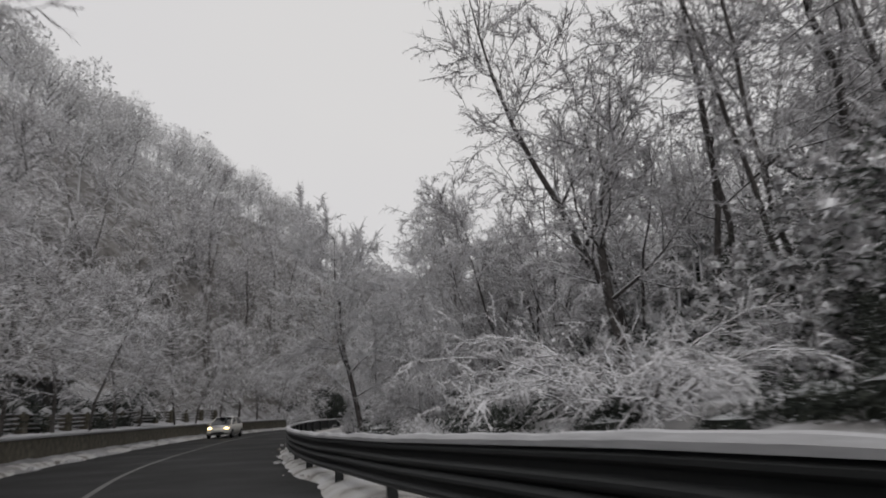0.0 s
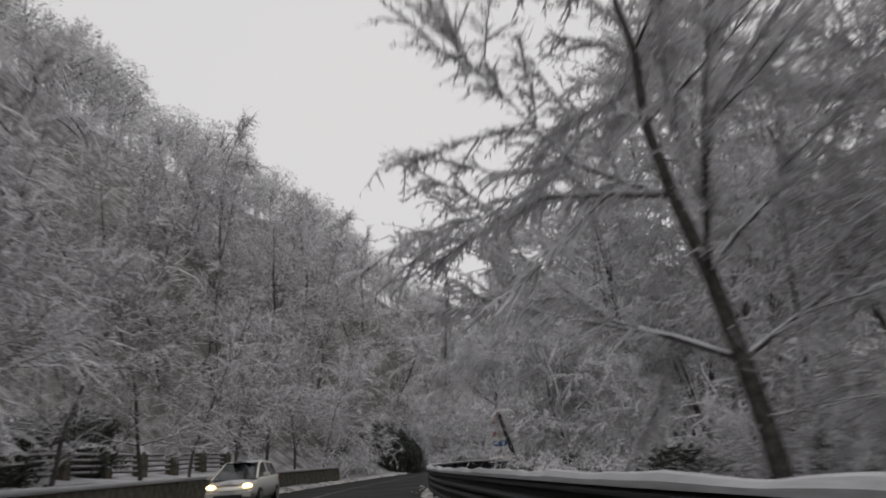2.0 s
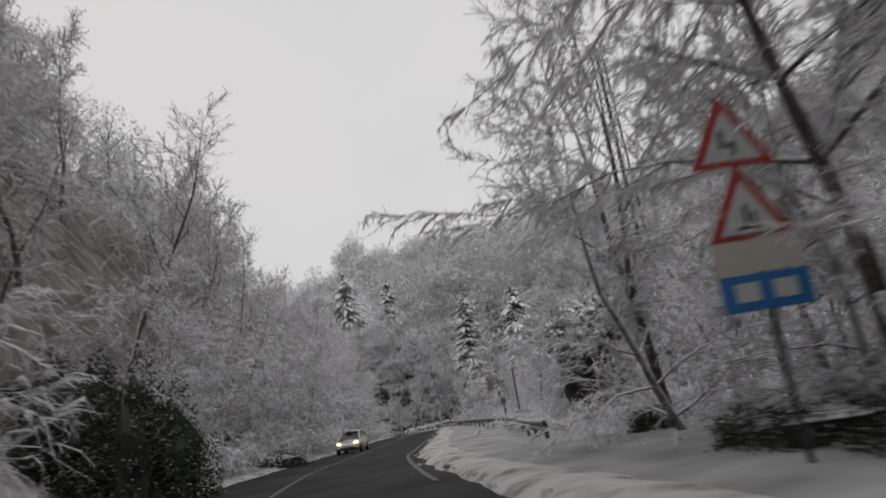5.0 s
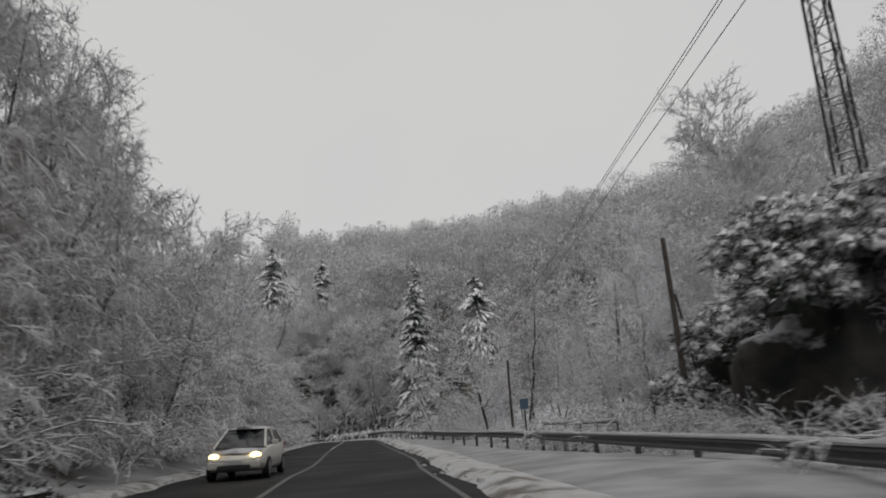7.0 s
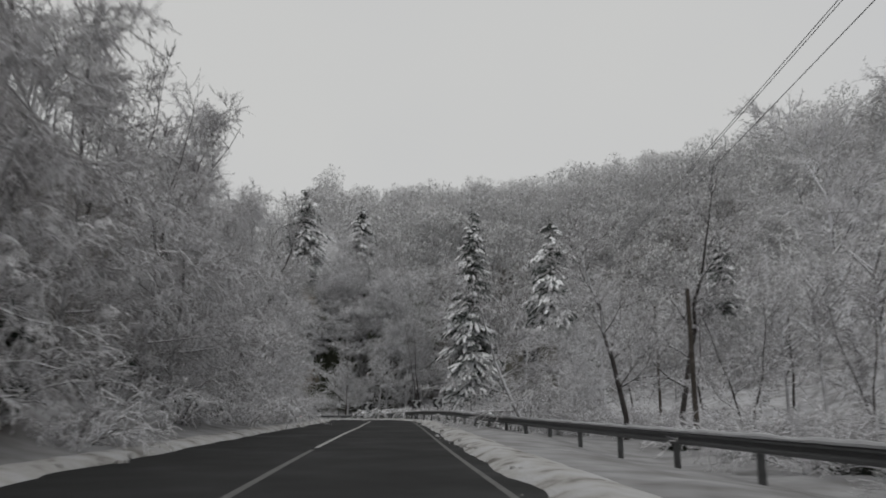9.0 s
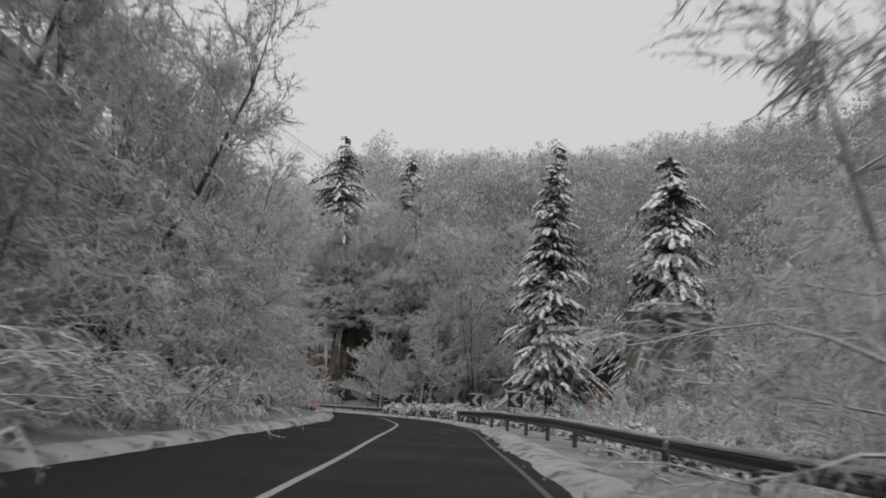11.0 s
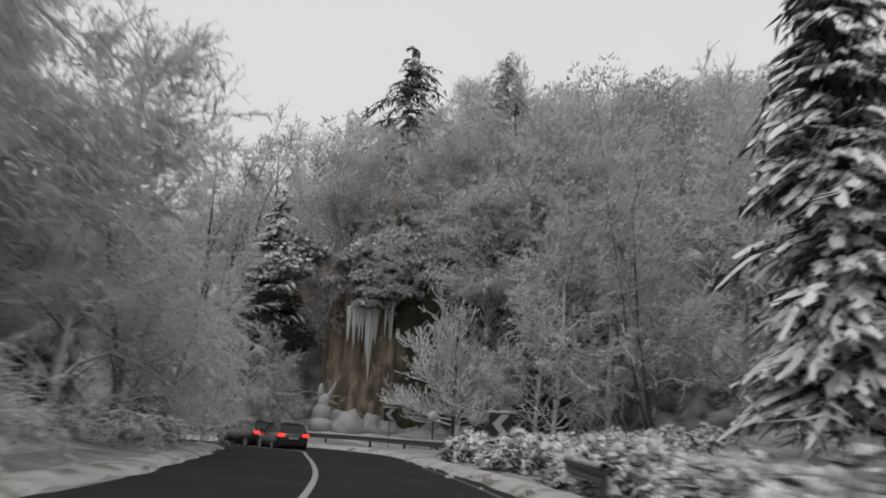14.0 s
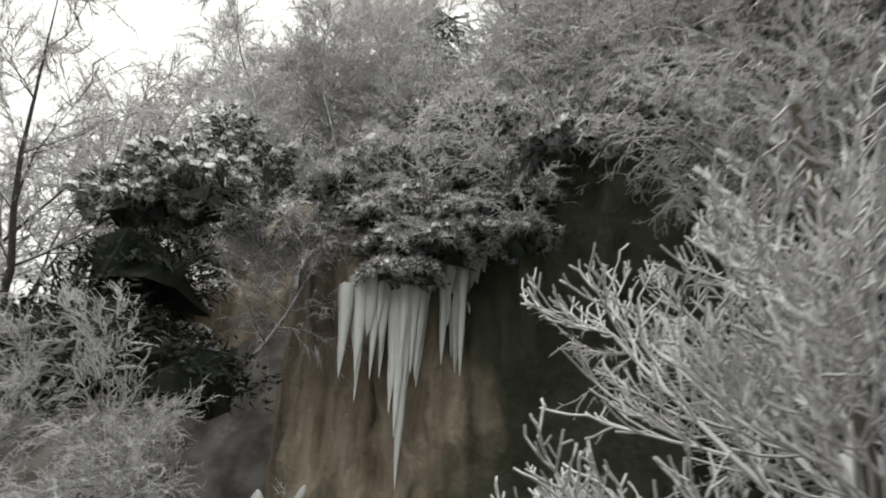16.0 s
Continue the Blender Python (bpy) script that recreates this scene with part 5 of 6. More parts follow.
for k, (deg, z, sc) in enumerate(((71.5, 9.0, 0.62), (69.5, 11.5, 0.7), (72.5, 13.5, 0.7), (68.0, 16.0, 0.7), (71.0, 18.0, 0.75), (66.5, 20.0, 0.7), (48, 15.5, 0.65), (41, 15.0, 0.75), (36, 14.5, 0.75), (53, 18.5, 0.6), (31, 14.0, 0.8), (44, 19.5, 0.7))):
    a = radians(deg)
    r = 33.0 + max(z - 14, 0) * 0.5 - (1.2 if deg < 56 else 0)
    plant("frosted_tree", (LOW + DENSE[:1])[k % 3], 5 + r * math.cos(a), 240 + r * math.sin(a), "frosted tree clinging to a ledge of the cliff", turn=k * 77, scale=sc, z=z - 0.6)
# the recess beside the cliff: near-black leaf clumps as its shade, snowy evergreens above
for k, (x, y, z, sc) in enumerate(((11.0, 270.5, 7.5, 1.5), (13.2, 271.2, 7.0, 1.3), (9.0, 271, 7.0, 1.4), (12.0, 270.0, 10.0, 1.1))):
    plant("ivy_thicket", SHADE_CLUMP[k % 2], x, y, "near-black leaf clump darkening the cliff recess in place of shade", "bush", k * 60, sc, z=z, parts=("foliage",))
for k, (x, y, z, sc) in enumerate(((12.8, 269.8, 13.0, 1.0), (11.2, 269.6, 12.2, 0.9), (14.0, 270.4, 14.6, 0.9))):
    plant("evergreen_bush", EVER[k % 2], x, y, "snowy evergreen overhanging a dark recess", "bush", k * 60, sc, z=z, parts=EV)
for k, (x, y, z, sc) in enumerate(((26.3, 272.5, 22.5, 1.0), (17.0, 277, 21, 0.7), (35.5, 268, 21, 0.95))):
    plant("frosted_tree", DENSE[k % 2], x, y, "dense frosted tree standing on top of the cliff", turn=k * 66, scale=sc, z=z - 1.5)
for k in range(16):
    a = radians(36 + 37 * k / 15)
    if 46 < math.degrees(a) < 53 or 60 < math.degrees(a) < 68:
        continue
    r = 37 + 4 * (k % 3)
    plant("bare_tree", (BIG + LOW)[k % 7], 5 + r * math.cos(a), 240 + r * math.sin(a), "frosted tree on the cliff top", turn=k * 50, scale=0.6 + 0.1 * (k % 3), z=19.5 + 1.2 * (k % 3))
for k in range(14):
    a = radians(40 + 33 * k / 13)
    r = 33.5 + 1.6 * (k % 3)
    plant("frosted_tree", (LOW + DENSE)[k % 4], 5 + r * math.cos(a), 240 + r * math.sin(a), "frosted tree on the edge of the cliff", turn=k * 50, scale=0.45 + 0.08 * (k % 3), z=(19.5 if 47 < math.degrees(a) < 59 else 16.5) + 1.0 * (k % 3))
for k in range(12):
    a = radians(38 + 34 * k / 11)
    if 46 < math.degrees(a) < 54 or 60 < math.degrees(a) < 72:
        continue
    r = 51 + 6 * (k % 3)
    x, y = 5 + r * math.cos(a), 240 + r * math.sin(a)
    plant("bare_tree", MID[k % 4], x, y, "frosted tree above the cliff", turn=k * 70, scale=0.8)
for k, (x, y, sc) in enumerate(((8.5, 268.5, 1.5), (5, 267, 1.3), (11.5, 267.5, 1.2), (12.8, 270.0, 1.7), (2, 268, 1.5), (-2, 269.5, 1.6), (10, 271, 2.3), (5.5, 271.5, 2.2), (8, 274.5, 2.4), (13.8, 272.0, 2.2), (3, 275, 2.2))):
    plant("snowy_shrub", WHITE_SHRUB[k % 2], x, y, "dense shrub bowed under snow below the cliff", "shrub", k * 50, sc, parts=CANE)
for k, (x, y, sc) in enumerate(((12.5, 266.5, 0.5), (10.0, 267.5, 0.55), (13.6, 268.6, 0.6), (7.5, 269.0, 0.6), (4.5, 269, 0.55))):
    plant("frosted_tree", DENSE[k % 2], x, y, "low dense tree white with snow beside the cliff", turn=k * 90, scale=sc, sink=0.8)
for k, (x, y) in enumerate(((8.8, 279.5), (6.3, 281), (10.6, 283), (4.0, 280), (1.5, 283), (-1.5, 281), (6.5, 286))):
    plant("bare_tree", BIG[k % 5], x, y, "tall pale frosted tree behind the cliff", turn=k * 60, scale=1.2)

for k in range(12):
    x, y = 16 + 1.7 * k, 281 + 3.0 * (k % 5)
    plant("frosted_tree", MID[k % 4], x, y, "low frosted tree between conifers above the cliff", turn=k * 47, scale=0.42)
plant("frosted_tree", DENSE[0], 10.8, 230.5, "tall dense tree white with hoar frost inside the bend", turn=40, scale=1.05)

for k, (x, y, sc) in enumerate(((7.6, 227, 0.95), (6.2, 220.5, 1.0), (4.6, 213.5, 0.95), (1.2, 206, 0.8), (-1.6, 198, 0.8))):
    plant("drooping_tree", DROOP[k % 2], x, y, "large tree with long drooping branches under hoar frost on the bank", turn=(-10, 25, -30, 10, -20)[k], scale=sc)

# the white tree, its lamp posts, the statue and the blocks of ice below the cliff
def open_tree_kind(seed, h, reach):
    """Meshes of a low open tree whose branches sweep out and up, each edged with thick snow."""
    rng = np.random.default_rng(seed)
    wood = [(0, 0, -0.4, 0.05, 0, 1.4, 0.22, 0.18), (0.05, 0, 1.4, 0.02, 0.02, h * 0.42, 0.18, 0.1)]
    limb, twig = [], []

    def branch(p, d, length, r, steps, level):
        for i in range(steps):
            d = unit(d + rng.normal(0, 0.1, 3) + np.array([0, 0, 0.045 + 0.05 * level]))
            q = p + d * length / steps
            r1 = max(r * (1 - 0.7 / steps), 0.024)
            (limb if level < 2 else twig).append((*p, *q, r, r1))
            p, r = q, r1
            if level < 3 and (i or level):
                for sign in (1, -1):
                    if rng.random() < (0.95, 0.75, 0.35)[level]:
                        side = unit(np.cross(d, unit(rng.normal(0, 0.5, 3) + np.array([0, 0, 1.0])))) * sign
                        branch(p, unit(d * rng.uniform(0.7, 1.1) + side * rng.uniform(0.55, 0.9)), length * rng.uniform(0.34, 0.55) * (1.15 - 0.55 * i / steps), max(r * 0.7, 0.024), (5, 3, 2)[level], level + 1)
    for k in range(18):
        a = k * 2.4 + rng.uniform(-0.3, 0.3)
        e = math.asin(-0.1 + 1.06 * (k + 0.5) / 18)
        z = h * (0.15 + 0.24 * k / 17)
        branch(np.array([0.02, 0.02, z]), np.array([math.cos(a) * math.cos(e), math.sin(a) * math.cos(e), math.sin(e)]), reach * rng.uniform(0.85, 1.15) * (0.95 + 0.012 * k), 0.085, 7, 0)
    lumps = blob_tris(rng, [(0.1, -0.1, h * 0.42), (-0.3, 0.1, h * 0.34), (0.4, 0.1, h * 0.3)], [(0.42, 0.4, 0.45), (0.35, 0.35, 0.4), (0.3, 0.3, 0.4)])
    trunk = join(tubes(wood, 8), tubes(limb, 5))
    crown = join(tubes(twig, 4), lumps)
    return mesh_of("trunk", *trunk, [SNOW_LIMB], smooth=True), mesh_of("crown", *crown, [SNOW_LIMB], smooth=True)


wt = plant("snow_tree", open_tree_kind(81, 9.5, 5.0), 26.7, 258.6, "small open tree with every branch edged in thick snow", z=-0.6)


def globe_lamp(x, y, top, r):
    e = new("globe_lamp")
    foot = lie(x, y)[0]
    bm = bmesh.new()
    cyl(bm, (0, 0, -0.2), (0, 0, top - foot - r * 1.6), 0.05)
    part("post", bm, BLACK, e)
    bm = bmesh.new()
    bmesh.ops.create_uvsphere(bm, u_segments=16, v_segments=10, radius=r, matrix=Matrix.Translation((0, 0, top - foot - r)))
    part("globe", bm, GLOBE, e, "white milk glass globe", True)
    e.matrix_basis = pose(x, y, foot)
    return tagged(e, "white glass globe lamp on a short dark post", "lamp", "globe lamps below the cliff")


globe_lamp(24.9, 257.2, 1.9, 0.34)
globe_lamp(27.3, 254.8, 1.8, 0.34)
bm = bmesh.new()
cyl(bm, (0, 0, -0.3), (0, 0, 10.6), 0.14, 0.1, 10)
lamp_pole = new("wooden_pole")
part("pole", bm, WOOD, lamp_pole)
bm = bmesh.new()
bmesh.ops.create_icosphere(bm, subdivisions=2, radius=0.15, matrix=Matrix.Translation((0, 0, 10.62)))
part("snow_cap", bm, SNOW, lamp_pole, "cap of snow", True)
lamp_pole.matrix_basis = pose(26.3, 257.6, -0.6)
tagged(lamp_pole, "dark wooden pole with a cap of snow", "pole")


def statue():
    bm = bmesh.new()
    lumps = [((0, 0, 0.5), (1.0, 0.9, 0.7)), ((0, 0, 1.4), (0.75, 0.65, 0.9)), ((0.05, 0, 2.3), (0.5, 0.45, 0.7)), ((-0.25, 0, 3.1), (0.24, 0.25, 0.7)), ((0.45, 0, 2.9), (0.2, 0.2, 0.45)), ((0.75, 0, 3.5), (0.15, 0.16, 0.5))]
    for c, r in lumps:
        q = bmesh.ops.create_icosphere(bm, subdivisions=3, radius=1.0)
        for v in q["verts"]:
            n = v.co.normalized()
            v.co = n * (1 + 0.12 * noise.noise(n * 2.5 + Vector(c)))
            v.co = Vector((v.co.x * r[0] + c[0] + (v.co.z * 0.35 * r[2] if c[2] > 2.8 and c[0] > 0 else 0), v.co.y * r[1] + c[1], v.co.z * r[2] + c[2]))
    ob = new("statue", from_bm("statue", bm, SNOW, True))
    ob.matrix_basis = pose(16.9, 267.8, lie(16.9, 267.8)[0] - 0.2, 0, 0, 0)
    return tagged(ob, "snow-covered statue with raised forms below the cliff", "statue")


statue()
for k, (x, y, sc) in enumerate(((19.2, 267.6, 1.2), (20.9, 268.2, 1.0), (22.3, 268, 0.8), (18.2, 269.5, 1.0))):
    rock("snowy_boulder", x, y, lie(x, y)[0] + 0.3, (sc, sc * 0.9, sc * 1.1), 11 + k, SNOW, "boulder sheathed in ice and snow below the cliff", "boulder", 3, 0.4)


# ---- signs ----
def chevron_sign(x, y, z, turn, size, label):
    """A square board with a chevron that points left, on a post."""
    e = new("chevron_sign")
    h = size / 2
    foot = lie(x, y)[0]
    bm = bmesh.new()
    box(bm, -h, h, 0, 0.03, z - h, z + h, 0.006)
    part("board", bm, BLACK, e)
    bm = bmesh.new()
    pts = [(-0.72, 0.0), (0.06, 0.84), (0.72, 0.84), (0.0, 0.0), (0.72, -0.84), (0.06, -0.84)]
    f = [bm.verts.new((px * h, -0.006, z + pz * h)) for px, pz in pts]
    b = [bm.verts.new((px * h, 0.002, z + pz * h)) for px, pz in pts]
    for q in (f, b):
        bm.faces.new((q[0], q[1], q[2], q[3]))
        bm.faces.new((q[0], q[3], q[4], q[5]))
    for k in range(6):
        bm.faces.new((f[k], f[(k + 1) % 6], b[(k + 1) % 6], b[k]))
    part("chevron", bm, WHITE, e, "white reflective chevron")
    bm = bmesh.new()
    cyl(bm, (0, 0.06, foot - z * 0 - 0.4), (0, 0.06, z + h * 0.8), 0.03)
    part("post", bm, STEEL, e)
    v, f = blob_tris(np.random.default_rng(int(x * 10)), [(u * h, 0.02, z + h - 0.01) for u in (-0.8, -0.4, 0, 0.4, 0.8)], [(0.25 * size, 0.06, 0.06)] * 5)
    child("snow_cap", mesh_of("snow_cap", v, f, [SNOW], smooth=True), e)
    e.matrix_basis = pose(x, y, 0, 0, 0, turn)
    return tagged(e, label, "road sign", "chevron signs on the curve")


chevron_sign(23.9, 201.1, 1.75, -14, 0.85, "black and white chevron sign topped with snow behind the rail")
chevron_sign(24.6, 210.6, 1.6, -14, 0.85, "black and white chevron sign topped with snow behind the rail")
chevron_sign(27.6, 247.2, 1.25, -8, 1.3, "black and white chevron sign half hidden in a snowy hedge")
chevron_sign(22.2, 262.5, 1.5, 0, 1.0, "frosted chevron sign beside the white tree")


def triangle_board(bm, h, y, s):
    vs = [bm.verts.new((px * s, yy, h + pz * s)) for yy in (y, y + 0.02) for px, pz in ((-0.5, -0.29), (0.5, -0.29), (0, 0.577))]
    bm.faces.new(vs[:3])
    bm.faces.new(vs[3:])
    for k in range(3):
        bm.faces.new((vs[k], vs[(k + 1) % 3], vs[3 + (k + 1) % 3], vs[3 + k]))


warn = new("warning_signs")
for k, (h, s) in enumerate(((3.45, 0.98), (2.62, 0.98))):
    bm = bmesh.new()
    triangle_board(bm, h, 0.0, s)
    board = part("triangle_board", bm, RED, warn, "red triangular border")
    bm = bmesh.new()
    triangle_board(bm, h - 0.015, -0.006, s * 0.7)
    part("triangle_face", bm, WHITE, board, "dirty white triangle")
    bm = bmesh.new()
    if k == 0:
        for x0, x1, z0, z1 in ((-0.12, -0.06, -0.02, 0.14), (-0.12, 0.06, -0.06, 0.0), (0.0, 0.06, -0.16, -0.02)):
            box(bm, x0, x1, -0.014, -0.008, h + z0, h + z1)
    else:
        for x0, x1, z0, z1 in ((-0.14, 0.12, -0.17, -0.13), (-0.05, 0.0, -0.13, 0.1), (0.04, 0.08, -0.13, 0.02)):
            box(bm, x0, x1, -0.014, -0.008, h + z0, h + z1)
    part("symbol", bm, BLACK, board, "black winding symbol")
bm = bmesh.new()
box(bm, -0.5, 0.5, 0.0, 0.02, 1.98, 2.38, 0.004)
part("upper_plate", bm, PALE, warn, "pale snow-dusted plate")
bm = bmesh.new()
box(bm, -0.5, 0.5, 0.0, 0.02, 1.58, 1.97, 0.004)
plate = part("lower_plate", bm, BLUE, warn, "blue plate with pale marks")
for x in (-0.22, 0.2):
    bm = bmesh.new()
    box(bm, x - 0.13, x + 0.13, -0.006, 0.0, 1.68, 1.88, 0.002)
    part("mark", bm, WHITE, plate)
bm = bmesh.new()
cyl(bm, (0, 0.05, -0.4), (0, 0.05, 4.0), 0.035)
part("post", bm, STEEL, warn)
warn.matrix_basis = pose(-6.15, 81.2, lie(-6.15, 81.2)[0], 0, 0, -12)
tagged(warn, "red and white warning triangles above a blue plate", "road sign")

# small board on a post behind the rail
bm = bmesh.new()
box(bm, -0.22, 0.22, -0.08, 0.08, 2.2, 2.75, 0.02)
board = new("sign_box")
part("plate", bm, plain("dull_blue_plate", (0.07, 0.12, 0.18), 0.5), board, "dull blue plate")
bm = bmesh.new()
cyl(bm, (0, 0, -0.4), (0, 0, 2.15), 0.05)
part("post", bm, STEEL, board)
board.matrix_basis = pose(11.9, 139.7, lie(11.9, 139.7)[0], 0, 0, -20)
tagged(board, "small dull blue sign on a frosted post behind the rail", "sign")

# tubular railing on the culvert
rail = new("tubular_railing")
ra, rb = np.array([12.9, 139.8]), np.array([9.5, 127.9])
for k in range(6):
    p = ra + (rb - ra) * k / 5
    bm = bmesh.new()
    cyl(bm, (0, 0, -1.4), (0, 0, 0.98), 0.035)
    ob = part("post", bm, STEEL, rail)
    ob.location = (*p, 0)
for name, z, mat, r in (("top_rail", 0.98, STEEL, 0.045), ("lower_rail", 0.55, STEEL, 0.03), ("snow_cap", 1.05, SNOW, 0.055)):
    bm = bmesh.new()
    cyl(bm, (*ra, z), (*rb, z), r, sides=8)
    part(name, bm, mat, rail)
tagged(rail, "tubular steel railing with snow along its top bar", "railing")


# ---- poles, mast and cables ----
def pole(x, y, z0, z1, r, label, lean=(0, 0), brace=False):
    e = new("wooden_pole")
    bm = bmesh.new()
    cyl(bm, (0, 0, z0), (lean[0], lean[1], z1), r, r * 0.75)
    part("post", bm, WOOD, e)
    if brace:
        bm = bmesh.new()
        cyl(bm, (0.08, 0, z1 - 2.4), (1.0, 0.3, z0 + 2.5), 0.06)
        part("brace", bm, WOOD, e)
        bm = bmesh.new()
        cyl(bm, (0.0, 0, z0 + 4.4), (0.9, 0.2, z0 + 4.3), 0.05)
        part("cross_bar", bm, WOOD, e)
    e.matrix_basis = pose(x, y, 0)
    return tagged(e, label, "pole")


pole(13.25, 128.2, -0.3, 8.4, 0.13, "leaning dark wooden pole with a brace", (-0.15, 0), True)
pole(20.1, 157.3, -1.0, 6.1, 0.12, "short dark wooden pole behind the rail")
pole(34.5, 180, -0.8, 9.0, 0.12, "dark wooden pole among frosted trees")


def lattice_mast(x, y, z0, z1, w0, w1, label):
    e = new("lattice_mast")
    n = int((z1 - z0) / 1.25)
    wid = lambda t: w0 + (w1 - w0) * t
    for sx in (-1, 1):
        for sy in (-1, 1):
            bm = bmesh.new()
            cyl(bm, (sx * w0 / 2, sy * w0 / 2, z0), (sx * w1 / 2, sy * w1 / 2, z1), 0.07, sides=4)
            part("leg", bm, STEEL, e)
    for k in range(n):
        t0, t1 = k / n, (k + 1) / n
        za, zb = z0 + (z1 - z0) * t0, z0 + (z1 - z0) * t1
        a, b = wid(t0) / 2, wid(t1) / 2
        corners = [(-1, -1), (1, -1), (1, 1), (-1, 1)]
        for q in range(4):
            c0, c1 = corners[q], corners[(q + 1) % 4]
            bm = bmesh.new()
            if k % 2:
                c0, c1 = c1, c0
            cyl(bm, (c0[0] * a, c0[1] * a, za), (c1[0] * b, c1[1] * b, zb), 0.035, sides=4)
            part("diagonal", bm, CABLE, e)
            bm = bmesh.new()
            cyl(bm, (c0[0] * b, c0[1] * b, zb), (c1[0] * b, c1[1] * b, zb), 0.04, sides=4)
            part("cross_bar", bm, CABLE, e)
    e.matrix_basis = pose(x, y, 0, 0, 0, 20)
    return tagged(e, label, "mast")


lattice_mast(20.0, 124.2, lie(20.0, 124.2)[0] - 0.3, 30, 1.15, 0.62, "tall steel lattice mast edged with frost")
for dx, z in ((0.0, 23.4), (0.35, 23.5), (-0.6, 20.8)):
    line_cable("overhead_cable", [(19.0 + dx, 124, z), (48 + dx, 196.5, z), (90 + dx, 301, z + 2)], 0.03, "rimed overhead power cable running from the mast to the hillside")
for off in (0.0, 0.35, 1.2):
    line_cable("overhead_cable", [(32.4, 203.6 + off * 0.4, 7.9 - off * 0.4), (18.2 - off * 0.3, 213, 15.2 - off * 0.2), (4.8, 232.8 + off, 30), (-14, 261 + off, 52)], 0.018, "rimed cable rising over the road from a small building")
line_cable("overhead_cable", [(33.0, 203.4, 5.2), (37.5, 201.5, 4.7), (44, 199, 6.4)], 0.04, "sagging cable thick with rime")


# ---- buildings ----
def window_at(parent, x, y, z, w, h, depth=0.06):
    bm = bmesh.new()
    for x0, x1, z0, z1 in ((x - w / 2 - 0.07, x + w / 2 + 0.07, z + h, z + h + 0.08), (x - w / 2 - 0.07, x - w / 2, z, z + h), (x + w / 2, x + w / 2 + 0.07, z, z + h), (x - 0.03, x + 0.03, z, z + h)):
        box(bm, x0, x1, y - depth, y, z0, z1)
    win = part("window", bm, WOOD, parent)
    bm = bmesh.new()
    box(bm, x - w / 2, x + w / 2, y - 0.02, y - 0.005, z, z + h)
    part("pane", bm, PANE, win)
    bm = bmesh.new()
    box(bm, x - w / 2 - 0.12, x + w / 2 + 0.12, y - 0.14, y, z - 0.08, z)
    part("sill", bm, STONE, win)


tb = new("transformer_building")
bm = bmesh.new()
box(bm, 0, 5.0, 0, 3.0, -8.2, -0.25, 0.03)
part("wall", bm, CONCRETE, tb)
bm = bmesh.new()
box(bm, -0.12, 5.12, -0.12, 3.12, -0.25, 0.0, 0.03)
part("roof", bm, CONCRETE, tb)
v, f = blob_tris(np.random.default_rng(4), [(0.3 + 0.49 * (k % 10), 0.2 + 0.62 * (k // 10), 0.0) for k in range(50)], [(0.6, 0.6, 0.14)] * 50)
child("snow_cover", mesh_of("snow_cover", v, f, [SNOW], smooth=True), tb)
bm = bmesh.new()
box(bm, 1.95, 3.55, -0.012, 0.02, -1.9, -0.45)
niche = part("niche", bm, BLACK, tb, "dark recessed panel")
for k in range(3):
    bm = bmesh.new()
    cyl(bm, (2.15 + 0.65 * k, -0.02, -1.55), (2.15 + 0.65 * k, -0.3, -1.5), 0.09, 0.06)
    part("insulator", bm, GLOBE, tb, "pale frosted insulator")
    bm = bmesh.new()
    x0, x1 = 2.15 + 0.65 * k, 2.7 + 0.12 * k
    cyl(bm, (x0, -0.3, -1.55), (x1, -0.2, -2.85), 0.035, sides=6)
    part("lead", bm, CABLE, tb, "rimed wire")
tb.matrix_basis = pose(32.4, 203.9, 7.9, 0, 0, -38)
tagged(tb, "windowless grey concrete transformer building with snow on its flat roof", "building")

house = new("house")
bm = bmesh.new()
box(bm, -4.6, 4.6, 0, 8, -0.6, 3.3)
part("lower_wall", bm, YELLOW, house, "ochre rendered wall")
bm = bmesh.new()
vs = [bm.verts.new((x, y, z)) for y in (-0.003, 8) for x, z in ((-4.6, 3.3), (4.6, 3.3), (4.6, 5.3), (0, 7.9), (-4.6, 5.3))]
bm.faces.new(vs[:5])
bm.faces.new(list(reversed(vs[5:])))
for k in range(5):
    bm.faces.new((vs[k], vs[(k + 1) % 5], vs[5 + (k + 1) % 5], vs[5 + k]))
part("gable", bm, BROWN, house, "brown boarded gable")
for side in (-1, 1):
    bm = bmesh.new()
    vs = [bm.verts.new((side * x, y, z)) for y in (-0.9, 8.6) for x, z in ((0, 8.25), (5.5, 5.05), (5.5, 4.9), (0, 8.05))]
    bm.faces.new(vs[:4])
    bm.faces.new(vs[4:])
    for k in range(4):
        bm.faces.new((vs[k], vs[(k + 1) % 4], vs[4 + (k + 1) % 4], vs[4 + k]))
    roof = part("roof", bm, WOOD, house, "dark overhanging roof")
    bm = bmesh.new()
    vs = [bm.verts.new((side * x, y, z)) for y in (-0.8, 8.5) for x, z in ((0, 8.42), (5.4, 5.26), (5.4, 5.1), (0, 8.26))]
    bm.faces.new(vs[:4])
    bm.faces.new(vs[4:])
    for k in range(4):
        bm.faces.new((vs[k], vs[(k + 1) % 4], vs[4 + (k + 1) % 4], vs[4 + k]))
    part("roof_snow", bm, SNOW, roof, "even layer of snow")
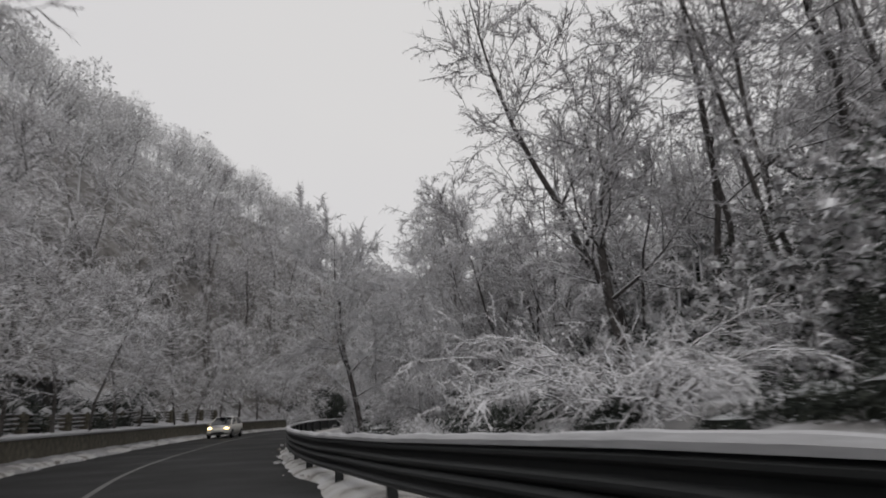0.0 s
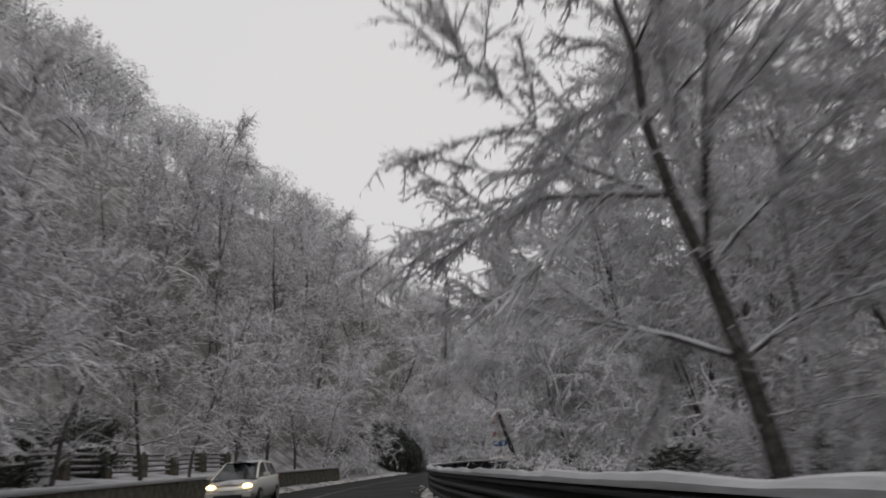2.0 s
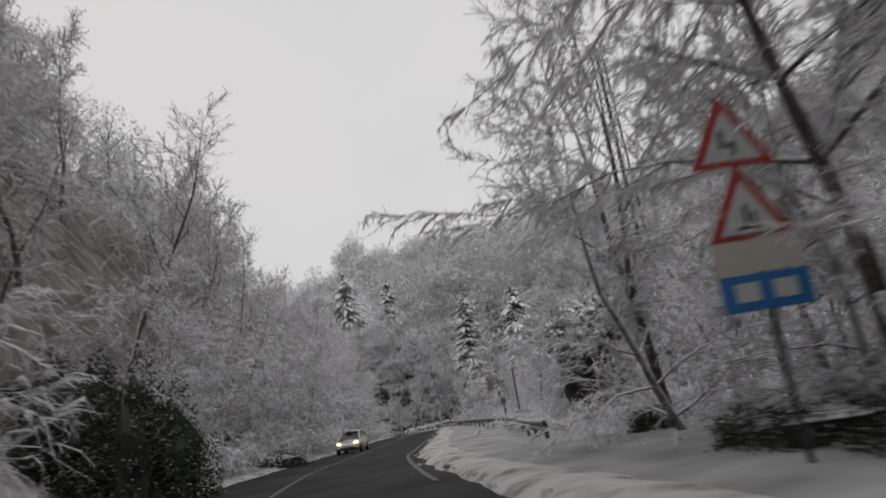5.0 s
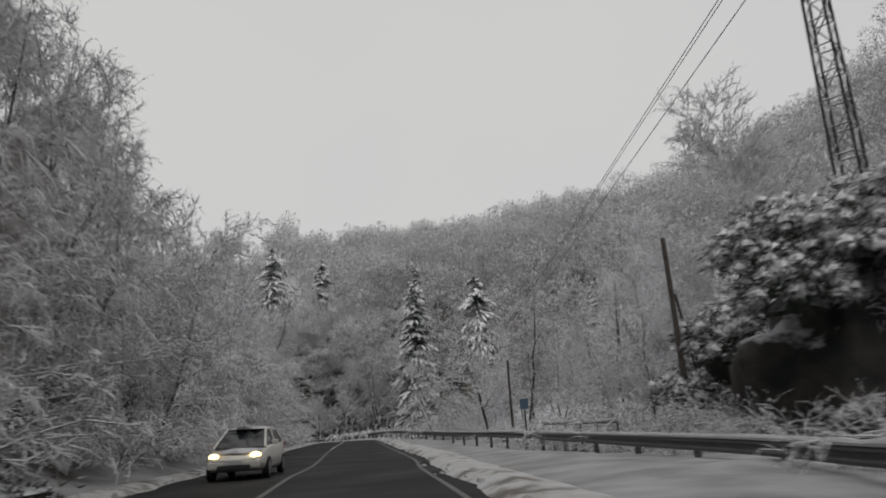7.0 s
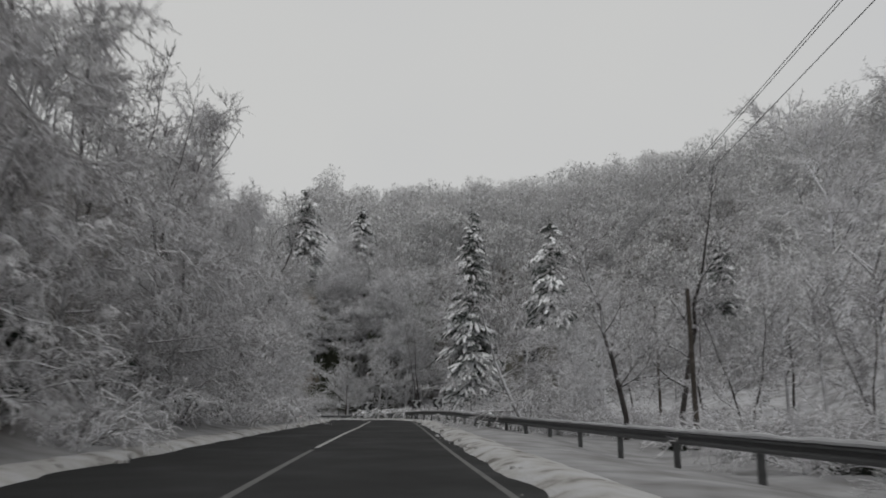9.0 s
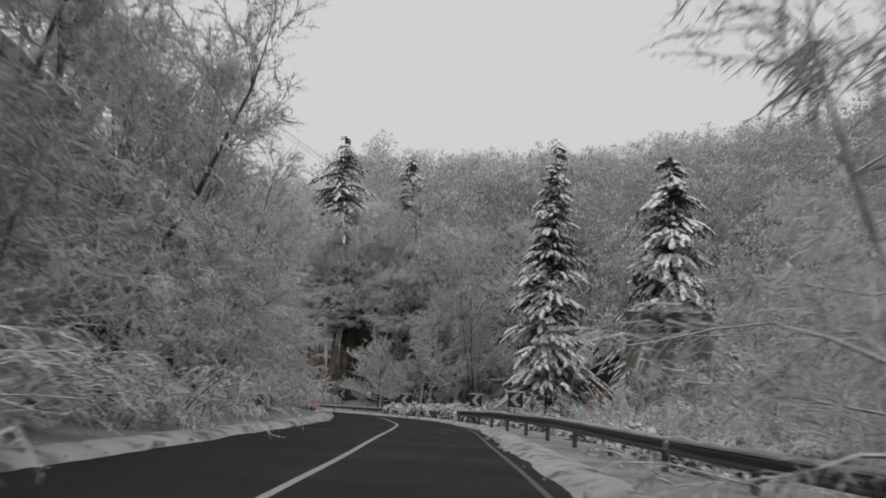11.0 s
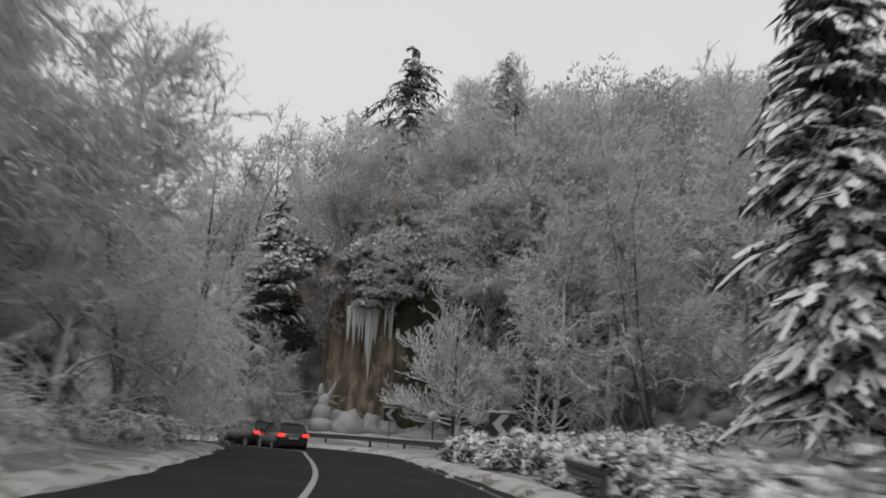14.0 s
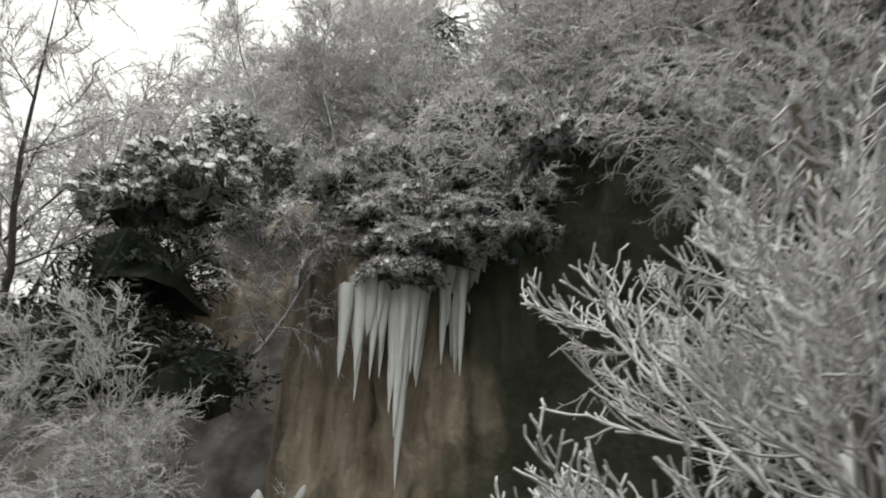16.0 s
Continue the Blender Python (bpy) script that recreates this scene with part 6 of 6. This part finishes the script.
for x, z, w, h in ((-1.9, 4.0, 1.2, 1.5), (1.9, 4.0, 1.2, 1.5), (-2.2, 0.7, 1.5, 2.1), (2.2, 0.9, 1.3, 1.5)):
    window_at(house, x, -0.004, z, w, h)
house.matrix_basis = pose(54.0, 243, 0.5, 0, 0, -32)
tagged(house, "two-storey house with ochre wall, brown boarded gable and snowy roof", "house")

# ---- low wall and fence on the left ----
wall = new("roadside_wall")
pw = right_of([(s, -6.75) for s in range(6, 84, 3)])
for (x0, y0), (x1, y1) in zip(pw[:-1], pw[1:]):
    L = math.hypot(x1 - x0, y1 - y0)
    bm = bmesh.new()
    box(bm, -0.2, 0.2, 0, L - 0.015, -0.3, 0.95, 0.03)
    q = part("block", bm, STONE, wall)
    q.matrix_basis = pose(x0, y0, 0.1, 0, 0, math.degrees(math.atan2(-(x1 - x0), y1 - y0)))
    bm = bmesh.new()
    box(bm, -0.28, 0.26, 0, L, 0.94, 1.08, 0.06)
    q = part("snow_cap", bm, SNOW, wall)
    q.matrix_basis = pose(x0, y0, 0.1, 0, 0, math.degrees(math.atan2(-(x1 - x0), y1 - y0)))
tagged(wall, "low mossy stone wall capped with snow along the road", "wall")
fence = new("garden_fence")
pf = right_of([(s, -10.2) for s in np.arange(8, 74, 3.0)])
bm = bmesh.new()
box(bm, -0.24, 0.24, -0.24, 0.24, -0.4, 1.0, 0.03)
pillar_mesh = from_bm("pillar", bm, STONE)
cap_mesh = mesh_of("snow_cap", *blob_tris(np.random.default_rng(3), [(0, 0, 0.98)], [(0.4, 0.4, 0.24)]), [SNOW], smooth=True)
for k, (x, y) in enumerate(pf):
    g = lie(x, y)[0]
    for nm, me in (("pillar", pillar_mesh), ("snow_cap", cap_mesh)):
        q = child(nm, me, fence)
        q.location = (x, y, g)
    if k + 1 < len(pf):
        x1, y1 = pf[k + 1]
        g1 = lie(x1, y1)[0]
        for h in (0.2, 0.42, 0.64, 0.86):
            bm = bmesh.new()
            cyl(bm, (x, y, g + h), (x1, y1, g1 + h), 0.035, sides=6)
            part("rail", bm, WOOD, fence)
            bm = bmesh.new()
            cyl(bm, (x, y, g + h + 0.045), (x1, y1, g1 + h + 0.045), 0.04, sides=6)
            part("rail_snow", bm, SNOW, fence)
tagged(fence, "fence of stone pillars and snow-laden rails", "fence")

# long dark shed behind the fence
ps = right_of([(s, -13.2) for s in range(10, 58, 6)])
shed = new("long_shed")
for (x0, y0), (x1, y1) in zip(ps[:-1], ps[1:]):
    L = math.hypot(x1 - x0, y1 - y0)
    turn = math.degrees(math.atan2(-(x1 - x0), y1 - y0))
    m = pose(x0, y0, 1.0, 0, 0, turn)
    for nm, mat, b in (("wall", DARK_ROCK, (-3.2, 0, 0, L, -0.6, 3.2)), ("roof", WOOD, (-3.6, 0.45, 0, L, 3.2, 3.35)), ("roof_snow", SNOW, (-3.6, 0.47, 0, L, 3.352, 3.5)), ("sill", STONE, (0.002, 0.14, 0, L, 1.5, 1.6)), ("sill_snow", SNOW, (0.002, 0.15, 0, L, 1.602, 1.68))):
        bm = bmesh.new()
        box(bm, *b, 0.02)
        part(nm, bm, mat, shed).matrix_basis = m
    for k in range(2):
        bm = bmesh.new()
        box(bm, 0.004, 0.03, 0.5 + k * L / 2, 2.3 + k * L / 2, 1.75, 2.75)
        part("window_pane", bm, PANE, shed).matrix_basis = m
tagged(shed, "long dark shed with snow on its eaves behind the fence", "shed")

# hedge of snowy bushes behind the rail on the curve
for k, (x, y) in enumerate(right_of([(186 + 1.7 * k, 7.4 + 1.2 * math.sin(k * 1.9)) for k in range(24)]) + right_of([(219 + 1.3 * k, 4.9 + 0.3 * math.sin(k * 1.3)) for k in range(22)]) + [(28.2 + 1.5 * (k % 8), 243 + 2.2 * (k // 8) + 0.5 * math.sin(k * 2.2)) for k in range(24)]):
    plant("hedge_bush", EVER[2], x, y, "low evergreen bush buried in clods of snow", "bush", k * 61, 0.95 + 0.2 * math.sin(k * 2.7) + 0.15 * (k > 23), parts=EV, group="snowy hedge behind the rail")
for k, (x, y, sc) in enumerate(((25.1, 215.6, 0.9), (25.4, 217.4, 1.0), (25.7, 219.2, 1.0))):
    plant("hedge_bush", EVER[2], x, y, "dark evergreen bush in the gap between two rails", "bush", k * 90, sc, parts=EV)
for k, (x, y, sc) in enumerate(((29.5, 207, 1.3), (31, 211, 1.2), (28.5, 196, 1.2), (31.5, 199, 1.6), (27, 190, 1.2), (33, 193, 1.5), (30, 218, 1.1), (33, 222, 1.3))):
    plant("snowy_shrub", SHRUB[k % 3], x, y, "dense arching shrub bent down by snow", "shrub", k * 80, sc, parts=CANE)

# marker post on the bend
bm = bmesh.new()
box(bm, -0.05, 0.05, -0.03, 0.03, -0.3, 0.95, 0.01)
mp = new("marker_post", from_bm("marker_post", bm, BLACK))
mp.matrix_basis = pose(10.6, 222.5, lie(10.6, 222.5)[0], 3, 5, 0)
tagged(mp, "thin dark marker post standing in the snow bank", "marker post")


# ---- cars ----
def lamp_material(name, color, strength):
    m, n, l, b = material(name)
    b.inputs["Base Color"].default_value = (*color, 1)
    b.inputs["Emission Color"].default_value = (*color, 1)
    b.inputs["Emission Strength"].default_value = strength
    b.inputs["Roughness"].default_value = 0.2
    return m


TAIL = lamp_material("lit_tail_lamp", (0.9, 0.03, 0.02), 2.2)
TAIL_OFF = plain("red_lamp_glass", (0.25, 0.02, 0.02), 0.2)
HEAD = lamp_material("lit_headlamp", (1.0, 0.7, 0.28), 6.0)
HEAD_OFF = plain("clear_lamp_glass", (0.5, 0.5, 0.5), 0.15)
BLACK_PAINT = plain("black_car_paint", (0.012, 0.012, 0.014), 0.3, vary=0.1, coat=0.6)
WHITE_PAINT = plain("dirty_white_car_paint", (0.55, 0.53, 0.49), 0.35, vary=0.12, grain=2.0, coat=0.4)
GLASS = plain("dark_car_glass", (0.01, 0.012, 0.014), 0.06)
RUBBER = plain("tyre_rubber", (0.012, 0.012, 0.012), 0.85)
ALLOY = plain("wheel_alloy", (0.3, 0.3, 0.31), 0.35, 0.8)


def car(paint, lit_tail, lit_head, label, estate=True, snow=False):
    e = new("car")
    # stations: y, half width, bottom, belt height
    st = [(-2.12, 0.70, 0.42, 0.80), (-2.05, 0.80, 0.30, 0.98), (-1.7, 0.87, 0.24, 1.0), (-0.6, 0.89, 0.22, 0.97), (0.6, 0.89, 0.22, 0.95), (1.15, 0.87, 0.22, 0.92), (1.75, 0.83, 0.26, 0.80), (2.05, 0.74, 0.34, 0.68), (2.12, 0.62, 0.42, 0.58)]
    bm = bmesh.new()
    rings = []
    for y, w, z0, z1 in st:
        prof = [(-w * 0.9, z0), (-w, z0 + 0.16), (-w * 1.005, (z0 + z1) / 2), (-w * 0.97, z1 - 0.06), (-w * 0.9, z1), (w * 0.9, z1), (w * 0.97, z1 - 0.06), (w * 1.005, (z0 + z1) / 2), (w, z0 + 0.16), (w * 0.9, z0)]
        rings.append([bm.verts.new((x, y, z)) for x, z in prof])
    for a, b in zip(rings[:-1], rings[1:]):
        for k in range(10):
            bm.faces.new((a[k], a[(k + 1) % 10], b[(k + 1) % 10], b[k]))
    bm.faces.new(rings[0])
    bm.faces.new(list(reversed(rings[-1])))
    part("body", bm, paint, e, smooth=True)
    rear = -2.0 if estate else -1.9
    low = [(rear, 0.79, 0.96), (-0.2, 0.80, 0.95), (1.05 if estate else 1.38, 0.77, 0.92)]
    top = [(rear + 0.32 if estate else -1.42, 0.60, 1.44), (-0.2, 0.62, 1.5), (0.35 if estate else 0.28, 0.58, 1.45)]
    bm = bmesh.new()
    L = [[bm.verts.new((s * w, y, z)) for s in (-1, 1)] for y, w, z in low]
    T = [[bm.verts.new((s * w, y, z)) for s in (-1, 1)] for y, w, z in top]
    for k in range(2):
        for s in (0, 1):
            bm.faces.new((L[k][s], L[k + 1][s], T[k + 1][s], T[k][s]))
        bm.faces.new((T[k][0], T[k][1], T[k + 1][1], T[k + 1][0]))
        bm.faces.new((L[k][0], L[k][1], L[k + 1][1], L[k + 1][0]))
    bm.faces.new((L[0][0], L[0][1], T[0][1], T[0][0]))
    bm.faces.new((L[2][0], L[2][1], T[2][1], T[2][0]))
    part("glasshouse", bm, GLASS, e, "dark tinted glass")
    bm = bmesh.new()
    ring = [[bm.verts.new((s * w * 1.03, y + dy, z + dz)) for s in (-1, -0.5, 0.5, 1)] for (y, w, z), dy in zip(top, (-0.04, 0, 0.03)) for dz in (0.012,)]
    low_ring = [[bm.verts.new((s * w * 1.05, y + dy, z - 0.05)) for s in (-1, 1)] for (y, w, z), dy in zip(top, (-0.05, 0, 0.04))]
    for a, b in zip(ring[:-1], ring[1:]):
        for v in a[1:3]:
            v.co.z += 0.02
        for k in range(3):
            bm.faces.new((a[k], a[k + 1], b[k + 1], b[k]))
    for (a, b), (c, d) in zip(zip(ring[:-1], ring[1:]), zip(low_ring[:-1], low_ring[1:])):
        bm.faces.new((a[0], b[0], d[0], c[0]))
        bm.faces.new((a[3], b[3], d[1], c[1]))
    part("roof", bm, paint, e, smooth=True)
    for s in (-1, 1):
        for (y0, w0, z0), (y1, w1, z1) in ((low[0], top[0]), (low[1], top[1]), (low[2], top[2])):
            bm = bmesh.new()
            cyl(bm, (s * w0 * 1.0, y0, z0 - 0.02), (s * w1 * 1.02, y1, z1), 0.045, 0.035, 6)
            part("pillar", bm, paint, e)
        bm = bmesh.new()
        box(bm, s * 0.98 - 0.1, s * 0.98 + 0.1, 0.75, 0.9, 0.95, 1.1, 0.03)
        part("mirror", bm, paint, e)
        bm = bmesh.new()
        box(bm, s * 0.66 - 0.17, s * 0.66 + 0.17, -2.14, -1.95, 0.82, 0.98, 0.03)
        part("tail_light", bm, TAIL if lit_tail else TAIL_OFF, e, "red tail lamp")
        bm = bmesh.new()
        bmesh.ops.create_uvsphere(bm, u_segments=12, v_segments=8, radius=1.0, matrix=Matrix.Translation((s * 0.6, 1.98, 0.7)) @ Matrix.Rotation(s * -0.5, 4, "Z") @ Matrix.Diagonal((0.17, 0.12, 0.09, 1)))
        part("headlight", bm, HEAD if lit_head else HEAD_OFF, e, "headlamp")
        for y in (-1.3, 1.32):
            bm = bmesh.new()
            cyl(bm, (s * 0.72, y, 0.31), (s * 0.9, y, 0.31), 0.31, sides=20)
            wheel = part("wheel", bm, RUBBER, e, "black tyre")
            bm = bmesh.new()
            cyl(bm, (s * 0.88, y, 0.31), (s * 0.912, y, 0.31), 0.2, sides=14)
            part("rim", bm, ALLOY, wheel, "grey alloy rim")
    for y0, y1, nm in ((-2.2, -2.05, "rear_bumper"), (2.06, 2.16, "front_bumper")):
        bm = bmesh.new()
        box(bm, -0.76, 0.76, y0, y1, 0.34, 0.56, 0.05)
        part(nm, bm, RUBBER if paint is BLACK_PAINT else paint, e)
    bm = bmesh.new()
    box(bm, -0.26, 0.26, -2.16, -2.11, 0.7, 0.8, 0.005)
    part("number_plate", bm, WHITE, e, "blank pale number plate")
    bm = bmesh.new()
    box(bm, -0.26, 0.26, 2.155, 2.182, 0.46, 0.56, 0.005)
    part("number_plate", bm, WHITE, e, "blank pale number plate")
    bm = bmesh.new()
    box(bm, -0.48, 0.48, 2.13, 2.175, 0.3, 0.45, 0.03)
    part("grille", bm, BLACK, e)
    if snow:
        v, f = blob_tris(np.random.default_rng(2), [(0, -0.55, 1.48)], [(0.56, 1.15, 0.07)], 18)
        child("snow_cover", mesh_of("snow_cover", v, f, [SNOW], smooth=True), e)
        v, f = blob_tris(np.random.default_rng(3), [(0, 1.62, 0.8)], [(0.66, 0.42, 0.09)], 18)
        child("bonnet_snow", mesh_of("bonnet_snow", v, f, [SNOW], smooth=True), e, "thin snow on the bonnet")
    return tagged(e, label, "car")


def on_lane(s, o):
    x, y = right_of([(s, o)])[0]
    k = np.interp(s + S0, LS, LT[:, 0]), np.interp(s + S0, LS, LT[:, 1])
    return x, y, float(grade(np.array([s + S0]))[0]) + 0.02, math.degrees(math.atan2(-k[0], k[1]))


lead = car(BLACK_PAINT, True, False, "black estate car with lit red tail lamps on the curve")
lead.matrix_basis = pose(15.8, 249.2, float(grade(np.array([S0 + 265.0]))[0]) + 0.02, 0, 0, 22)
second = copy_thing(lead, pose(13.4, 252.8, float(grade(np.array([S0 + 270.0]))[0]) + 0.02, 0, 0, 40))
tagged(second, "dark car with lit red tail lamps ahead on the curve")
x, y, z, a = on_lane(130.5, -3.7)
pale_car = car(WHITE_PAINT, False, True, "dirty white hatchback with yellow headlamps lit on the road", False, True)
pale_car.matrix_basis = pose(x, y, z, 0, 0, a + 180)
x, y, z, a = on_lane(57, -4.2)
other = copy_thing(pale_car, pose(x, y, z, 0, 0, a + 180))
tagged(other, "dirty white hatchback with lit headlamps beside the low wall")
